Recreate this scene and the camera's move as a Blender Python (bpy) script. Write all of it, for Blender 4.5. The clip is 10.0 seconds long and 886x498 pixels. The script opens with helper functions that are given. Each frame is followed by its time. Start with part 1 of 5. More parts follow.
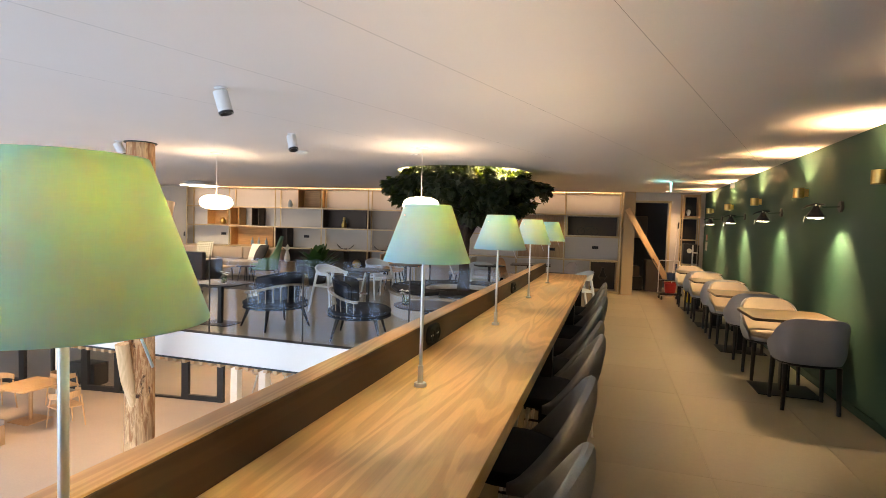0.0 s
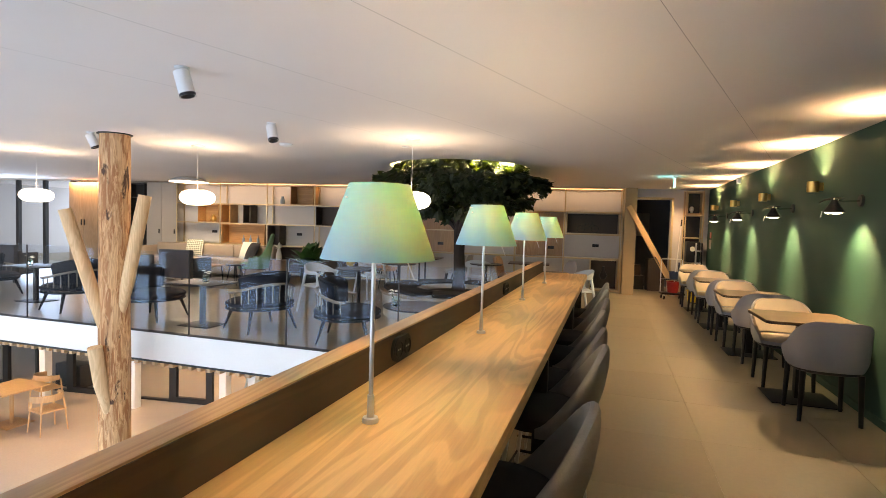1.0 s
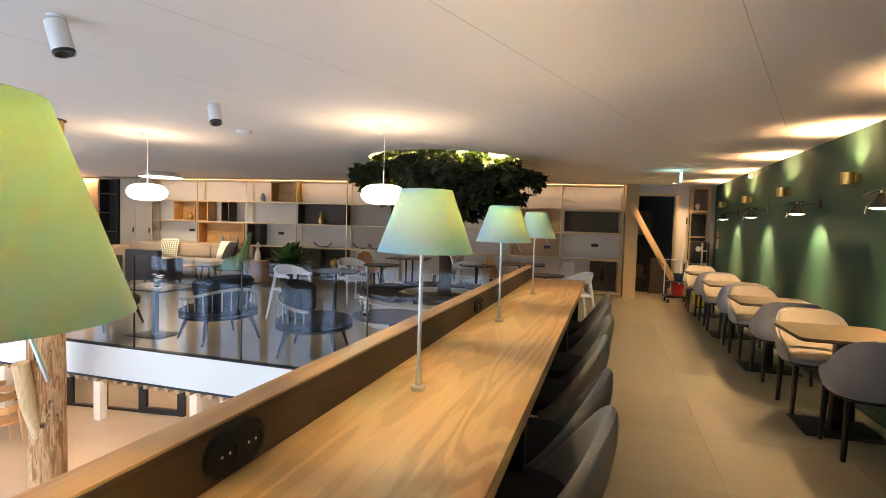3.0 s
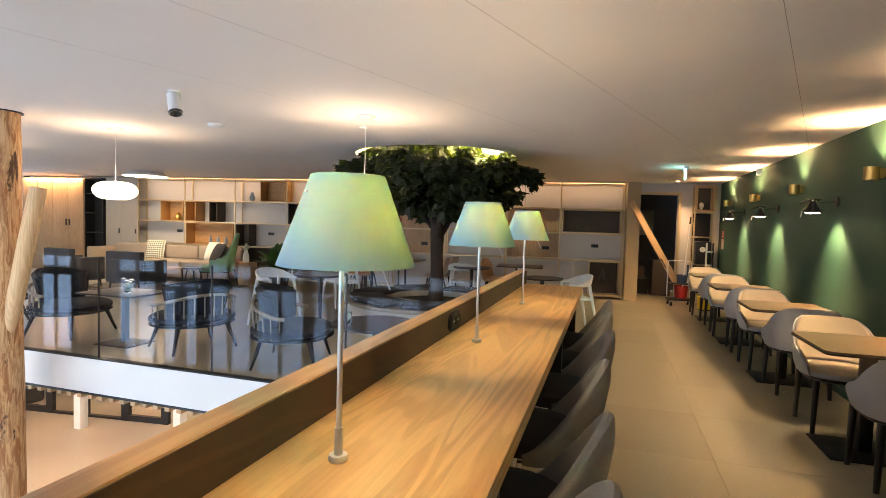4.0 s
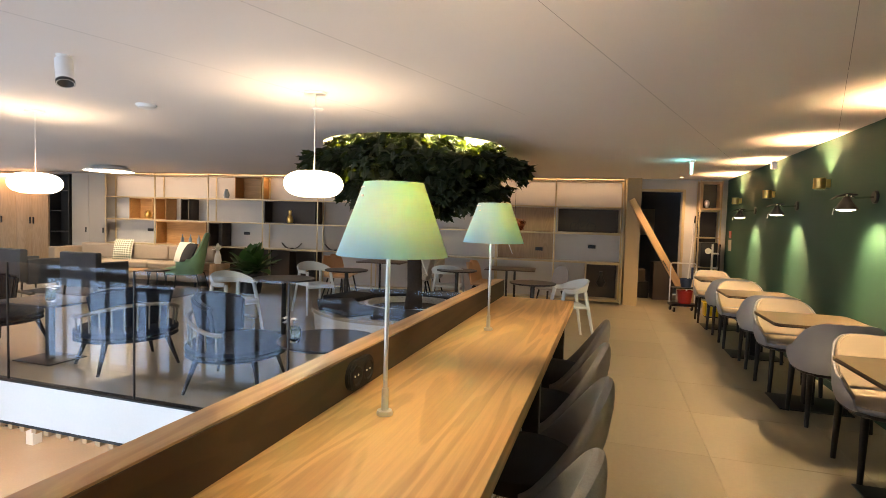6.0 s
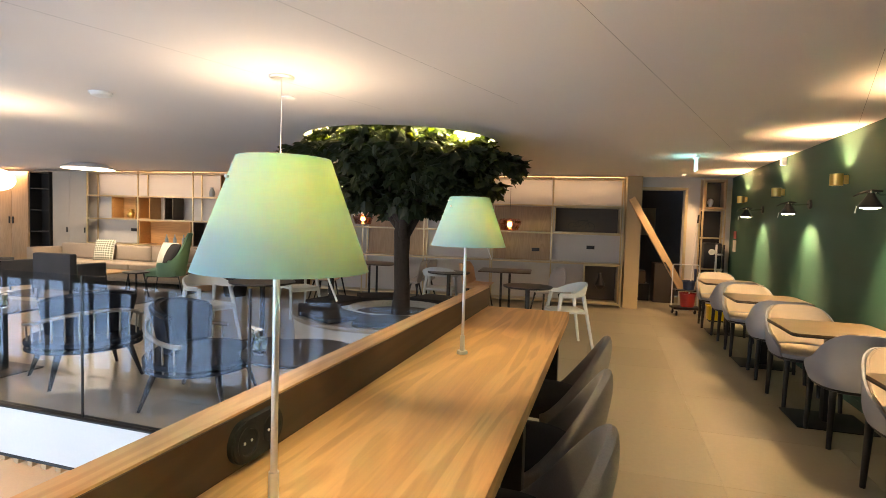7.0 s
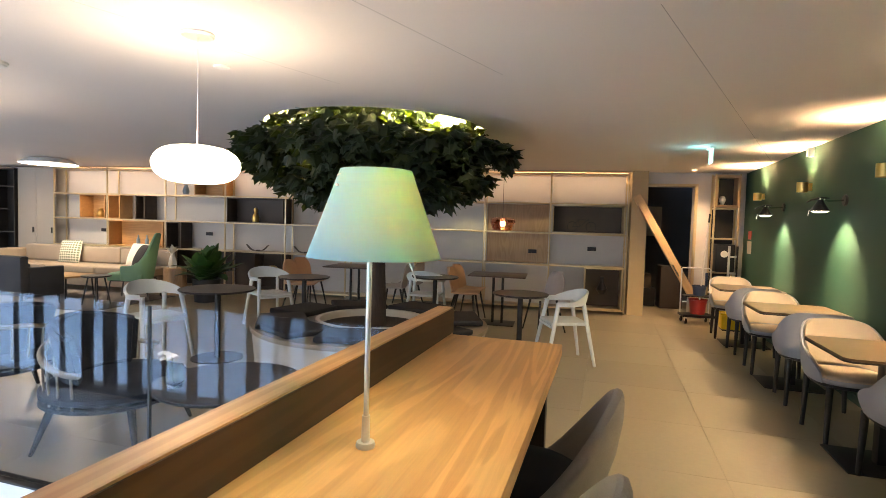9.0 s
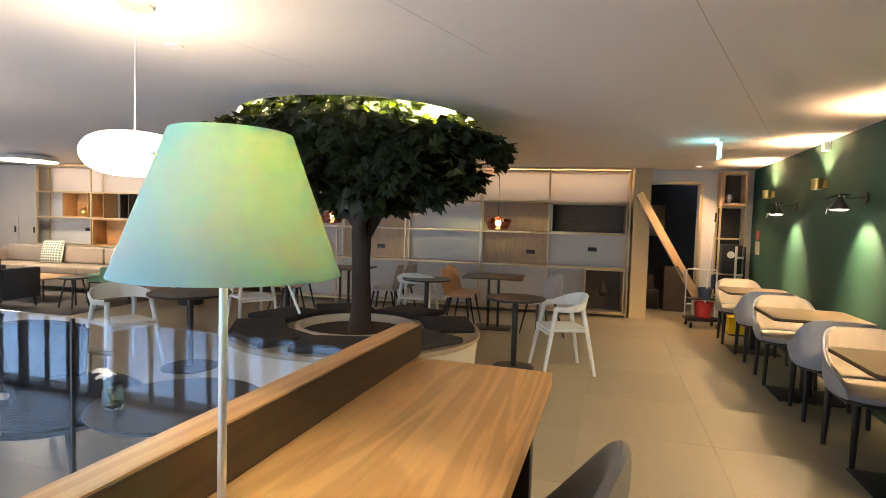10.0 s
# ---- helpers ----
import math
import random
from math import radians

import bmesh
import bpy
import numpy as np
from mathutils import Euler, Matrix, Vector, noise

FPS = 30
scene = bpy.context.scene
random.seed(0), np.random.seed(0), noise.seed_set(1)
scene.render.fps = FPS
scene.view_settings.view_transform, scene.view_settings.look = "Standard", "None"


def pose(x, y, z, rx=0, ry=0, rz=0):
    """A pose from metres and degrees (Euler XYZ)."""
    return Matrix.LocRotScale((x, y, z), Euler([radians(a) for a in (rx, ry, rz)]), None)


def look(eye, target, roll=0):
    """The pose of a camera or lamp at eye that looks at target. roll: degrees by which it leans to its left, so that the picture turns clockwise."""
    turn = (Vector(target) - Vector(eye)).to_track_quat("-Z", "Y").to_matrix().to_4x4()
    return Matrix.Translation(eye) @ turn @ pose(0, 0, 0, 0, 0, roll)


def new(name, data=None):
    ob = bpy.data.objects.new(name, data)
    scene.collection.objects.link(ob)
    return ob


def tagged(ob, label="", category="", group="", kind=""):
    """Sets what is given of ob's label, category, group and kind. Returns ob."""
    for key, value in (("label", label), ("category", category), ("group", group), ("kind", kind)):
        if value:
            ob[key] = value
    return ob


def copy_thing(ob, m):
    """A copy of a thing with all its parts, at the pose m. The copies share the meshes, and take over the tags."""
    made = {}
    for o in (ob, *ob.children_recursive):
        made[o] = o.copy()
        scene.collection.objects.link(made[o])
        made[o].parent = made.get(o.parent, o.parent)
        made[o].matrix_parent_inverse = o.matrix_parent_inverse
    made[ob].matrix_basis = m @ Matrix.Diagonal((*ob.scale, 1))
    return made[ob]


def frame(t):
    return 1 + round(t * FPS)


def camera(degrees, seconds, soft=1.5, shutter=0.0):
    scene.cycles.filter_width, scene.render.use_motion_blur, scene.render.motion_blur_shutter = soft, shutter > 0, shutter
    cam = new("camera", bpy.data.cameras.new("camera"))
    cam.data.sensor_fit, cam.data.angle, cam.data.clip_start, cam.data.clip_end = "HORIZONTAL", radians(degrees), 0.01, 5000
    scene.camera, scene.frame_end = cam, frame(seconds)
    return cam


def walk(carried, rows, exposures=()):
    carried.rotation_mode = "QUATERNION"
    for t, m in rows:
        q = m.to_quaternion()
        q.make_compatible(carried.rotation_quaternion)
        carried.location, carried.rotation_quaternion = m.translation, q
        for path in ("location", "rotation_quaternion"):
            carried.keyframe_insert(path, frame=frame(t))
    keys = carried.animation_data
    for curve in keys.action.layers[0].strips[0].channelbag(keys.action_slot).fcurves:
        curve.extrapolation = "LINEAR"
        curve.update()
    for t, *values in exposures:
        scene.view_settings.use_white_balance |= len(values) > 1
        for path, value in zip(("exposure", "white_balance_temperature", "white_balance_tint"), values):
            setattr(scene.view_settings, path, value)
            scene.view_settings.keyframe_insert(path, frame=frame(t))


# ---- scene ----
cam = camera(79.6, 10.0, soft=0.8)
PATH = [
    (0, (0.08, -0.281, 1.529), (-0.519, 1.625, 1.441), 1.7),
    (0.5, (0.088, -0.11, 1.526), (-0.512, 1.795, 1.433), 1.7),
    (1, (0.062, 0.097, 1.504), (-0.537, 2.004, 1.411), 1.7),
    (1.5, (0.041, 0.3, 1.512), (-0.553, 2.208, 1.416), 1.8),
    (2, (0.048, 0.519, 1.499), (-0.551, 2.425, 1.403), 1.7),
    (3.5, (0.031, 1.127, 1.505), (-0.562, 3.034, 1.406), 1.7),
    (4, (0.035, 1.357, 1.506), (-0.562, 3.264, 1.408), 1.6),
    (4.5, (0.04, 1.559, 1.499), (-0.556, 3.466, 1.399), 1.7),
    (5, (0.027, 1.773, 1.512), (-0.566, 3.68, 1.411), 1.7),
    (5.5, (0.042, 1.986, 1.504), (-0.551, 3.893, 1.404), 1.7),
    (7, (0.03, 2.638, 1.501), (-0.558, 4.547, 1.401), 1.7),
    (7.5, (0.027, 2.846, 1.505), (-0.566, 4.753, 1.403), 1.7),
    (8, (0.014, 3.052, 1.488), (-0.579, 4.96, 1.39), 1.6),
    (8.5, (-0.001, 3.253, 1.495), (-0.594, 5.16, 1.396), 1.7),
    (9, (0.005, 3.451, 1.493), (-0.587, 5.359, 1.394), 1.7),
    (9.5, (0.017, 3.655, 1.49), (-0.578, 5.562, 1.389), 1.6),
    (10, (0.004, 3.854, 1.492), (-0.592, 5.761, 1.391), 1.7),
]
walk(cam, [(t, look(eye, target, roll)) for t, eye, target, roll in PATH], [(0, 1.84, 7700, 17), (5, 1.86, 7600, 16), (8, 2.02, 7400, 16), (10, 2.15, 6800, 14)])

# ---- plan ----
CEIL, LOW, SLAB_Y, WALL_X = 2.46, -2.7, 5.49, 2.16
FACADE = -1.7                      # glazed front of the atrium
SLANT = 0.105                      # the rear wall runs askew to the bar


def wall_y(x, off=0.0):
    return 13.05 + SLANT * (x - 0.33) + off


WALL_TURN = math.degrees(math.atan(SLANT))

# ---- light ----
world = bpy.data.worlds.new("sky")
scene.world = world
world.use_nodes = True
wn = world.node_tree.nodes
sky = wn.new("ShaderNodeTexSky")
sky.sky_type, sky.sun_disc = "NISHITA", False
sky.sun_elevation, sky.sun_rotation = radians(24), radians(150)
world.node_tree.links.new(sky.outputs[0], wn["Background"].inputs[0])
wn["Background"].inputs[1].default_value = 0.12


def lamp(name, kind, m, watts, color, **settings):
    data = bpy.data.lights.new(name, kind)
    data.energy, data.color = watts, color
    if kind == "AREA":
        data.shape, data.size, data.size_y = settings["shape"], settings["size"], settings["size_y"]
        if "spread" in settings:
            data.spread = radians(settings["spread"])
    elif kind == "SPOT":
        data.spot_size, data.spot_blend, data.shadow_soft_size = radians(settings["cone"]), settings["blend"], settings["soft"]
    else:
        data.shadow_soft_size = settings["soft"]
    ob = new(name, data)
    ob.matrix_world = m
    return ob


WARM, DAY = (1.0, 0.66, 0.36), (0.42, 0.65, 1.0)
# daylight through the tall facade behind the atrium
lamp("daylight", "AREA", look((-8.8, FACADE - 0.5, -0.1), (-8.8, 9.0, -0.1)), 400, DAY, shape="RECTANGLE", size=15.4, size_y=5.0)
# daylight through the windows beside the cupboards
lamp("daylight", "AREA", look((-16.9, wall_y(-16.9, -0.25), 1.2), (-15.5, 4.0, 0.6)), 60, DAY, shape="RECTANGLE", size=4.0, size_y=2.1)

# ---- materials ----


def ramp(nt, fac, stops):
    node = nt.nodes.new("ShaderNodeValToRGB")
    els = node.color_ramp.elements
    while len(els) < len(stops):
        els.new(0.5)
    for el, (p, c) in zip(els, stops):
        el.position, el.color = p, (*c, 1)
    nt.links.new(fac, node.inputs[0])
    return node.outputs[0]


def coords(nt, scale, turn=(0, 0, 0), kind="Object"):
    tc, mp = nt.nodes.new("ShaderNodeTexCoord"), nt.nodes.new("ShaderNodeMapping")
    mp.inputs["Scale"].default_value, mp.inputs["Rotation"].default_value = scale, turn
    nt.links.new(tc.outputs[kind], mp.inputs[0])
    return mp.outputs[0]


def noise_tex(nt, vec, scale, detail=4.0, rough=0.55, warp=0.0):
    n = nt.nodes.new("ShaderNodeTexNoise")
    n.inputs["Scale"].default_value, n.inputs["Detail"].default_value = scale, detail
    n.inputs["Roughness"].default_value, n.inputs["Distortion"].default_value = rough, warp
    nt.links.new(vec, n.inputs["Vector"])
    return n.outputs["Fac"]


def mixed(nt, fac, a, b, blend="MIX"):
    m = nt.nodes.new("ShaderNodeMix")
    m.data_type, m.blend_type = "RGBA", blend
    for sock, val in ((m.inputs[0], fac), (m.inputs[6], a), (m.inputs[7], b)):
        if isinstance(val, (int, float)):
            sock.default_value = val
        elif isinstance(val, tuple):
            sock.default_value = (*val, 1)
        else:
            nt.links.new(val, sock)
    return m.outputs[2]


def bump(nt, height, strength, distance, bsdf):
    b = nt.nodes.new("ShaderNodeBump")
    b.inputs["Strength"].default_value, b.inputs["Distance"].default_value = strength, distance
    nt.links.new(height, b.inputs["Height"])
    nt.links.new(b.outputs[0], bsdf.inputs["Normal"])


def surface(name, color, rough=0.6, metal=0.0, vary=0.18, big=1.5, fine=40.0, relief=0.15, depth=0.002, stretch=(1, 1, 1), spread=0.0, coat=0.0):
    """A plain stuff with broad blotches, fine grain, uneven gloss and relief."""
    m = bpy.data.materials.new(name)
    m.use_nodes = True
    nt = m.node_tree
    bsdf = nt.nodes["Principled BSDF"]
    v = coords(nt, stretch)
    broad, grain = noise_tex(nt, v, big, 3), noise_tex(nt, v, fine, 5, 0.65)
    lo = tuple(c * (1 - vary) for c in color)
    hi = tuple(min(1, c * (1 + vary)) for c in color)
    base = mixed(nt, 0.45, ramp(nt, broad, ((0.3, lo), (0.7, hi))), ramp(nt, grain, ((0.3, lo), (0.7, hi))))
    if spread:
        oi = nt.nodes.new("ShaderNodeObjectInfo")
        base = mixed(nt, 0.6, base, ramp(nt, oi.outputs["Random"], ((0.0, tuple(c * (1 - spread) for c in color)), (1.0, tuple(min(1, c * (1 + spread)) for c in color)))))
    nt.links.new(base, bsdf.inputs["Base Color"])
    r = nt.nodes.new("ShaderNodeMapRange")
    r.inputs["To Min"].default_value, r.inputs["To Max"].default_value = max(0.02, rough - 0.08), min(1, rough + 0.08)
    nt.links.new(broad, r.inputs[0])
    nt.links.new(r.outputs[0], bsdf.inputs["Roughness"])
    bsdf.inputs["Metallic"].default_value = metal
    bsdf.inputs["Coat Weight"].default_value = coat
    if relief:
        bump(nt, grain, relief, depth, bsdf)
    return m


def timber(name, light, dark, along="y", rough=0.42, scale=1.0, figure=1.0):
    """Oak: long fibres, cathedral figure and pores along one axis."""
    m = bpy.data.materials.new(name)
    m.use_nodes = True
    nt = m.node_tree
    bsdf = nt.nodes["Principled BSDF"]
    s = {"x": (0.11, 1, 1), "y": (1, 0.11, 1), "z": (1, 1, 0.11)}[along]
    v = coords(nt, tuple(c * scale for c in s))
    wide = noise_tex(nt, v, 5.5 * figure, 2.5, 0.5, 0.7)
    w = nt.nodes.new("ShaderNodeMath")
    w.operation = "MULTIPLY"
    w.inputs[1].default_value = 62.0
    nt.links.new(wide, w.inputs[0])
    sn = nt.nodes.new("ShaderNodeMath")
    sn.operation = "SINE"
    nt.links.new(w.outputs[0], sn.inputs[0])
    rings = nt.nodes.new("ShaderNodeMapRange")
    rings.inputs["From Min"].default_value = -1.0
    nt.links.new(sn.outputs[0], rings.inputs[0])
    fibre = noise_tex(nt, coords(nt, tuple(c * scale * (0.35 if c < 1 else 1) for c in s)), 90.0, 4, 0.7)
    broad = noise_tex(nt, v, 1.6, 2)
    mid = tuple((a + b) / 2 for a, b in zip(light, dark))
    c1 = ramp(nt, rings.outputs[0], ((0.0, tuple(0.35 * a + 0.65 * b for a, b in zip(light, dark))), (0.4, mid), (0.7, light), (1.0, light)))
    c2 = mixed(nt, 0.32, c1, ramp(nt, fibre, ((0.32, dark), (0.62, light))))
    c3 = mixed(nt, 0.3, c2, ramp(nt, broad, ((0.3, dark), (0.7, light))))
    nt.links.new(c3, bsdf.inputs["Base Color"])
    r = nt.nodes.new("ShaderNodeMapRange")
    r.inputs["To Min"].default_value, r.inputs["To Max"].default_value = rough - 0.06, rough + 0.1
    nt.links.new(fibre, r.inputs[0])
    nt.links.new(r.outputs[0], bsdf.inputs["Roughness"])
    bump(nt, fibre, 0.12, 0.0015, bsdf)
    return m


def glow(name, color, strength):
    m = bpy.data.materials.new(name)
    m.use_nodes = True
    b = m.node_tree.nodes["Principled BSDF"]
    b.inputs["Base Color"].default_value = (*color, 1)
    b.inputs["Emission Color"].default_value = (*color, 1)
    b.inputs["Emission Strength"].default_value = strength
    return m


def clear(name, tint, rough=0.0, ior=1.45):
    m = bpy.data.materials.new(name)
    m.use_nodes = True
    nt = m.node_tree
    b = nt.nodes["Principled BSDF"]
    b.inputs["Base Color"].default_value = (*tint, 1)
    b.inputs["Transmission Weight"].default_value, b.inputs["Roughness"].default_value, b.inputs["IOR"].default_value = 1.0, rough, ior
    return m


def pane_glass(name, tint, gloss):
    """Thin balustrade pane: mostly seen through, with a steady mirror image."""
    m = bpy.data.materials.new(name)
    m.use_nodes = True
    nt = m.node_tree
    nt.nodes.remove(nt.nodes["Principled BSDF"])
    tr, gl, mx = nt.nodes.new("ShaderNodeBsdfTransparent"), nt.nodes.new("ShaderNodeBsdfGlossy"), nt.nodes.new("ShaderNodeMixShader")
    tr.inputs[0].default_value, gl.inputs[0].default_value, gl.inputs["Roughness"].default_value = (*tint, 1), (0.80, 0.90, 1, 1), 0.0
    lw, pw, ad = nt.nodes.new("ShaderNodeLayerWeight"), nt.nodes.new("ShaderNodeMath"), nt.nodes.new("ShaderNodeMath")
    pw.operation, ad.operation = "POWER", "MULTIPLY_ADD"
    pw.inputs[1].default_value = 2.2
    ad.inputs[1].default_value, ad.inputs[2].default_value = 0.17, gloss
    nt.links.new(lw.outputs["Facing"], pw.inputs[0])
    nt.links.new(pw.outputs[0], ad.inputs[0])
    nt.links.new(ad.outputs[0], mx.inputs[0])
    nt.links.new(tr.outputs[0], mx.inputs[1])
    nt.links.new(gl.outputs[0], mx.inputs[2])
    nt.links.new(mx.outputs[0], nt.nodes["Material Output"].inputs[0])
    return m


def shade_cloth(name):
    """Lamp shade: dyed polycarbonate film that lets the bulb shine through."""
    m = bpy.data.materials.new(name)
    m.use_nodes = True
    nt = m.node_tree
    b = nt.nodes["Principled BSDF"]
    b.inputs["Base Color"].default_value = (0.14, 0.49, 0.73, 1)
    b.inputs["Roughness"].default_value = 0.55
    tl, mx = nt.nodes.new("ShaderNodeBsdfTranslucent"), nt.nodes.new("ShaderNodeMixShader")
    v = coords(nt, (1, 1, 1))
    tl_c = ramp(nt, noise_tex(nt, v, 60, 2), ((0.3, (0.88, 0.83, 0.32)), (0.7, (0.91, 0.86, 0.36))))
    nt.links.new(tl_c, tl.inputs[0])
    mx.inputs[0].default_value = 0.215
    nt.links.new(b.outputs[0], mx.inputs[1])
    nt.links.new(tl.outputs[0], mx.inputs[2])
    nt.links.new(mx.outputs[0], nt.nodes["Material Output"].inputs[0])
    return m


OAK = timber("oak", (0.79, 0.475, 0.19), (0.36, 0.162, 0.046), "y", 0.40)
# Oak of the parapet's bar side, its shade put into darker colours.
OAK_SHADED = timber("oak toned for shade", (0.066, 0.038, 0.017), (0.025, 0.013, 0.005), "y", 0.68)
# The counter's oak darkened, for a ledge that catches less light.
OAK_DIMMED = timber("oak toned down for less light", (0.60, 0.36, 0.165), (0.32, 0.155, 0.058), "y", 0.45)
SAND = surface("sand lacquer", (0.44, 0.33, 0.19), 0.55, vary=0.06, relief=0.05)
OAK_X = timber("oak crosswise", (0.50, 0.30, 0.14), (0.30, 0.16, 0.07), "x", 0.45)
OAK_Z = timber("oak upright", (0.42, 0.27, 0.15), (0.27, 0.165, 0.085), "z", 0.5)
ASH = timber("pale ash", (0.62, 0.42, 0.24), (0.46, 0.29, 0.15), "z", 0.5)
WALNUT = timber("walnut top", (0.085, 0.055, 0.035), (0.045, 0.028, 0.018), "x", 0.35)
BRANCH = timber("peeled branch wood", (0.82, 0.58, 0.34), (0.56, 0.33, 0.16), "z", 0.65, 1.2, 1.0)
TRUNK = timber("peeled trunk", (0.82, 0.53, 0.28), (0.42, 0.20, 0.08), "z", 0.7, 1.3, 1.3)
nt = TRUNK.node_tree
bs = nt.nodes["Principled BSDF"]
flakes = noise_tex(nt, coords(nt, (9, 9, 1.3)), 2.4, 7, 0.68, 0.9)
knots = noise_tex(nt, coords(nt, (5, 5, 1.6)), 1.7, 5, 0.6, 0.5)
old = bs.inputs["Base Color"].links[0].from_socket
mask = ramp(nt, flakes, ((0.47, (0, 0, 0)), (0.58, (1, 1, 1))))
peeled = mixed(nt, mask, old, (0.40, 0.17, 0.065))
nt.links.new(mixed(nt, ramp(nt, knots, ((0.60, (0, 0, 0)), (0.66, (1, 1, 1)))), peeled, (0.085, 0.035, 0.016)), bs.inputs["Base Color"])
bump(nt, flakes, 0.6, 0.012, bs)
CEILING = surface("ceiling plaster", (0.82, 0.765, 0.73), 0.85, vary=0.04, big=0.5, fine=120, relief=0.05)
WHITE = surface("white paint", (0.80, 0.80, 0.79), 0.5, vary=0.03, relief=0.04)
OFFWHITE = surface("warm white wall", (0.50, 0.485, 0.47), 0.8, vary=0.05, relief=0.06)
GREYWALL = surface("grey beige paint", (0.36, 0.33, 0.29), 0.7, vary=0.06, relief=0.05)
GREEN = surface("green wall paint", (0.012, 0.056, 0.036), 0.66, vary=0.10, big=0.8, fine=160, relief=0.12)
FLOOR = surface("floor tile", (0.272, 0.236, 0.166), 0.34, vary=0.20, big=1.1, fine=26, relief=0.06, spread=0.13)
GROUT = surface("floor grout", (0.34, 0.278, 0.193), 0.8, vary=0.08)
LOWFLOOR = surface("lower floor screed", (0.64, 0.57, 0.49), 0.20, vary=0.08, big=0.7, fine=30, relief=0.04)
BLACK = surface("black powder coat", (0.010, 0.010, 0.011), 0.45, vary=0.2, relief=0.08)
DARKTOP = surface("black laminate", (0.016, 0.016, 0.018), 0.4, vary=0.2, relief=0.04)
STEEL = surface("brushed aluminium", (0.72, 0.71, 0.69), 0.42, 0.6, vary=0.06, fine=200, stretch=(1, 1, 0.05), relief=0.05)
CHROME = surface("chrome", (0.75, 0.75, 0.76), 0.12, 1.0, vary=0.03, relief=0)
GOLD = surface("brushed brass", (0.62, 0.42, 0.14), 0.34, 1.0, vary=0.08, fine=180, relief=0.05)
COPPER = surface("copper", (0.75, 0.36, 0.20), 0.22, 1.0, vary=0.06, relief=0)
FRAME = surface("champagne lacquered steel", (0.50, 0.40, 0.25), 0.38, 0.55, vary=0.06, relief=0.03)
STOOLCLOTH = surface("charcoal upholstery", (0.225, 0.215, 0.20), 0.85, vary=0.22, big=3, fine=260, relief=0.35)
GREYCLOTH = surface("light grey felt", (0.30, 0.315, 0.35), 0.9, vary=0.12, big=3, fine=240, relief=0.35)
CREAMCLOTH = surface("cream upholstery", (0.40, 0.335, 0.265), 0.88, vary=0.10, big=3, fine=240, relief=0.3)
NAVYCLOTH = surface("dark blue upholstery", (0.006, 0.009, 0.017), 0.85, vary=0.25, big=3, fine=220, relief=0.35)
DARKCLOTH = surface("anthracite upholstery", (0.055, 0.058, 0.066), 0.88, vary=0.2, big=3, fine=220, relief=0.3)
BLACKCLOTH = surface("black cushion cloth", (0.016, 0.016, 0.018), 0.85, vary=0.25, big=3, fine=220, relief=0.3)
GREENCLOTH = surface("sage green upholstery", (0.17, 0.31, 0.20), 0.85, vary=0.15, big=3, fine=220, relief=0.3)
SOFACLOTH = surface("beige sofa cloth", (0.36, 0.29, 0.225), 0.9, vary=0.10, big=2.5, fine=220, relief=0.3)
TANSHELL = surface("tan moulded shell", (0.55, 0.36, 0.23), 0.5, vary=0.08, relief=0.05)
GREYSHELL = surface("warm grey moulded shell", (0.36, 0.34, 0.325), 0.5, vary=0.08, relief=0.05)
WHITELACQ = surface("white lacquered wood", (0.58, 0.63, 0.64), 0.42, vary=0.05, relief=0.04)
BENCHTOP = surface("beige bench coating", (0.27, 0.225, 0.165), 0.5, vary=0.08, relief=0.05)
TERRAZZO = surface("pale planter coating", (0.50, 0.48, 0.43), 0.55, vary=0.06, relief=0.06)
SOIL = surface("potting soil", (0.035, 0.025, 0.018), 0.95, vary=0.4, fine=60, relief=0.8, depth=0.01)
BARK = surface("tree bark", (0.032, 0.022, 0.016), 0.9, vary=0.4, big=6, fine=45, relief=0.9, depth=0.012, stretch=(1, 1, 0.3))
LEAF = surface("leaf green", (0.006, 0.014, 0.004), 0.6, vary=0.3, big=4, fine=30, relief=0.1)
nt = LEAF.node_tree
thin, both = nt.nodes.new("ShaderNodeBsdfTranslucent"), nt.nodes.new("ShaderNodeMixShader")
nt.links.new(ramp(nt, noise_tex(nt, coords(nt, (1, 1, 1)), 5.0), ((0.3, (0.16, 0.30, 0.010)), (0.7, (0.38, 0.46, 0.02)))), thin.inputs[0])
both.inputs[0].default_value = 0.075
nt.links.new(nt.nodes["Principled BSDF"].outputs[0], both.inputs[1])
nt.links.new(thin.outputs[0], both.inputs[2])
nt.links.new(both.outputs[0], nt.nodes["Material Output"].inputs[0])
POTLEAF = surface("house plant leaf", (0.032, 0.085, 0.020), 0.4, vary=0.35, big=5, fine=30, relief=0.1)
PETAL = surface("white petal", (0.75, 0.75, 0.66), 0.6, vary=0.08)
RED = surface("red plastic", (0.30, 0.018, 0.020), 0.4, vary=0.08)
BLUE = surface("blue plastic", (0.035, 0.055, 0.11), 0.4, vary=0.08)
YELLOW = surface("yellow plastic", (0.75, 0.55, 0.02), 0.4, vary=0.08)
GLASS = pane_glass("balustrade glass", (0.945, 0.962, 0.985), 0.012)
WINGLASS = pane_glass("window glass", (0.94, 0.97, 0.98), 0.02)
VASEGLASS = clear("vase glass", (0.85, 0.97, 0.90))
SMOKED = pane_glass("partition glass", (0.90, 0.90, 0.90), 0.02)
AMBER = pane_glass("amber blown glass", (0.86, 0.56, 0.42), 0.16)
SHADE = shade_cloth("green lamp shade film")
OPAL = glow("lit opal glass", (1.0, 0.86, 0.66), 4.8)
LED = glow("lit led strip", (1.0, 0.66, 0.34), 4.0)
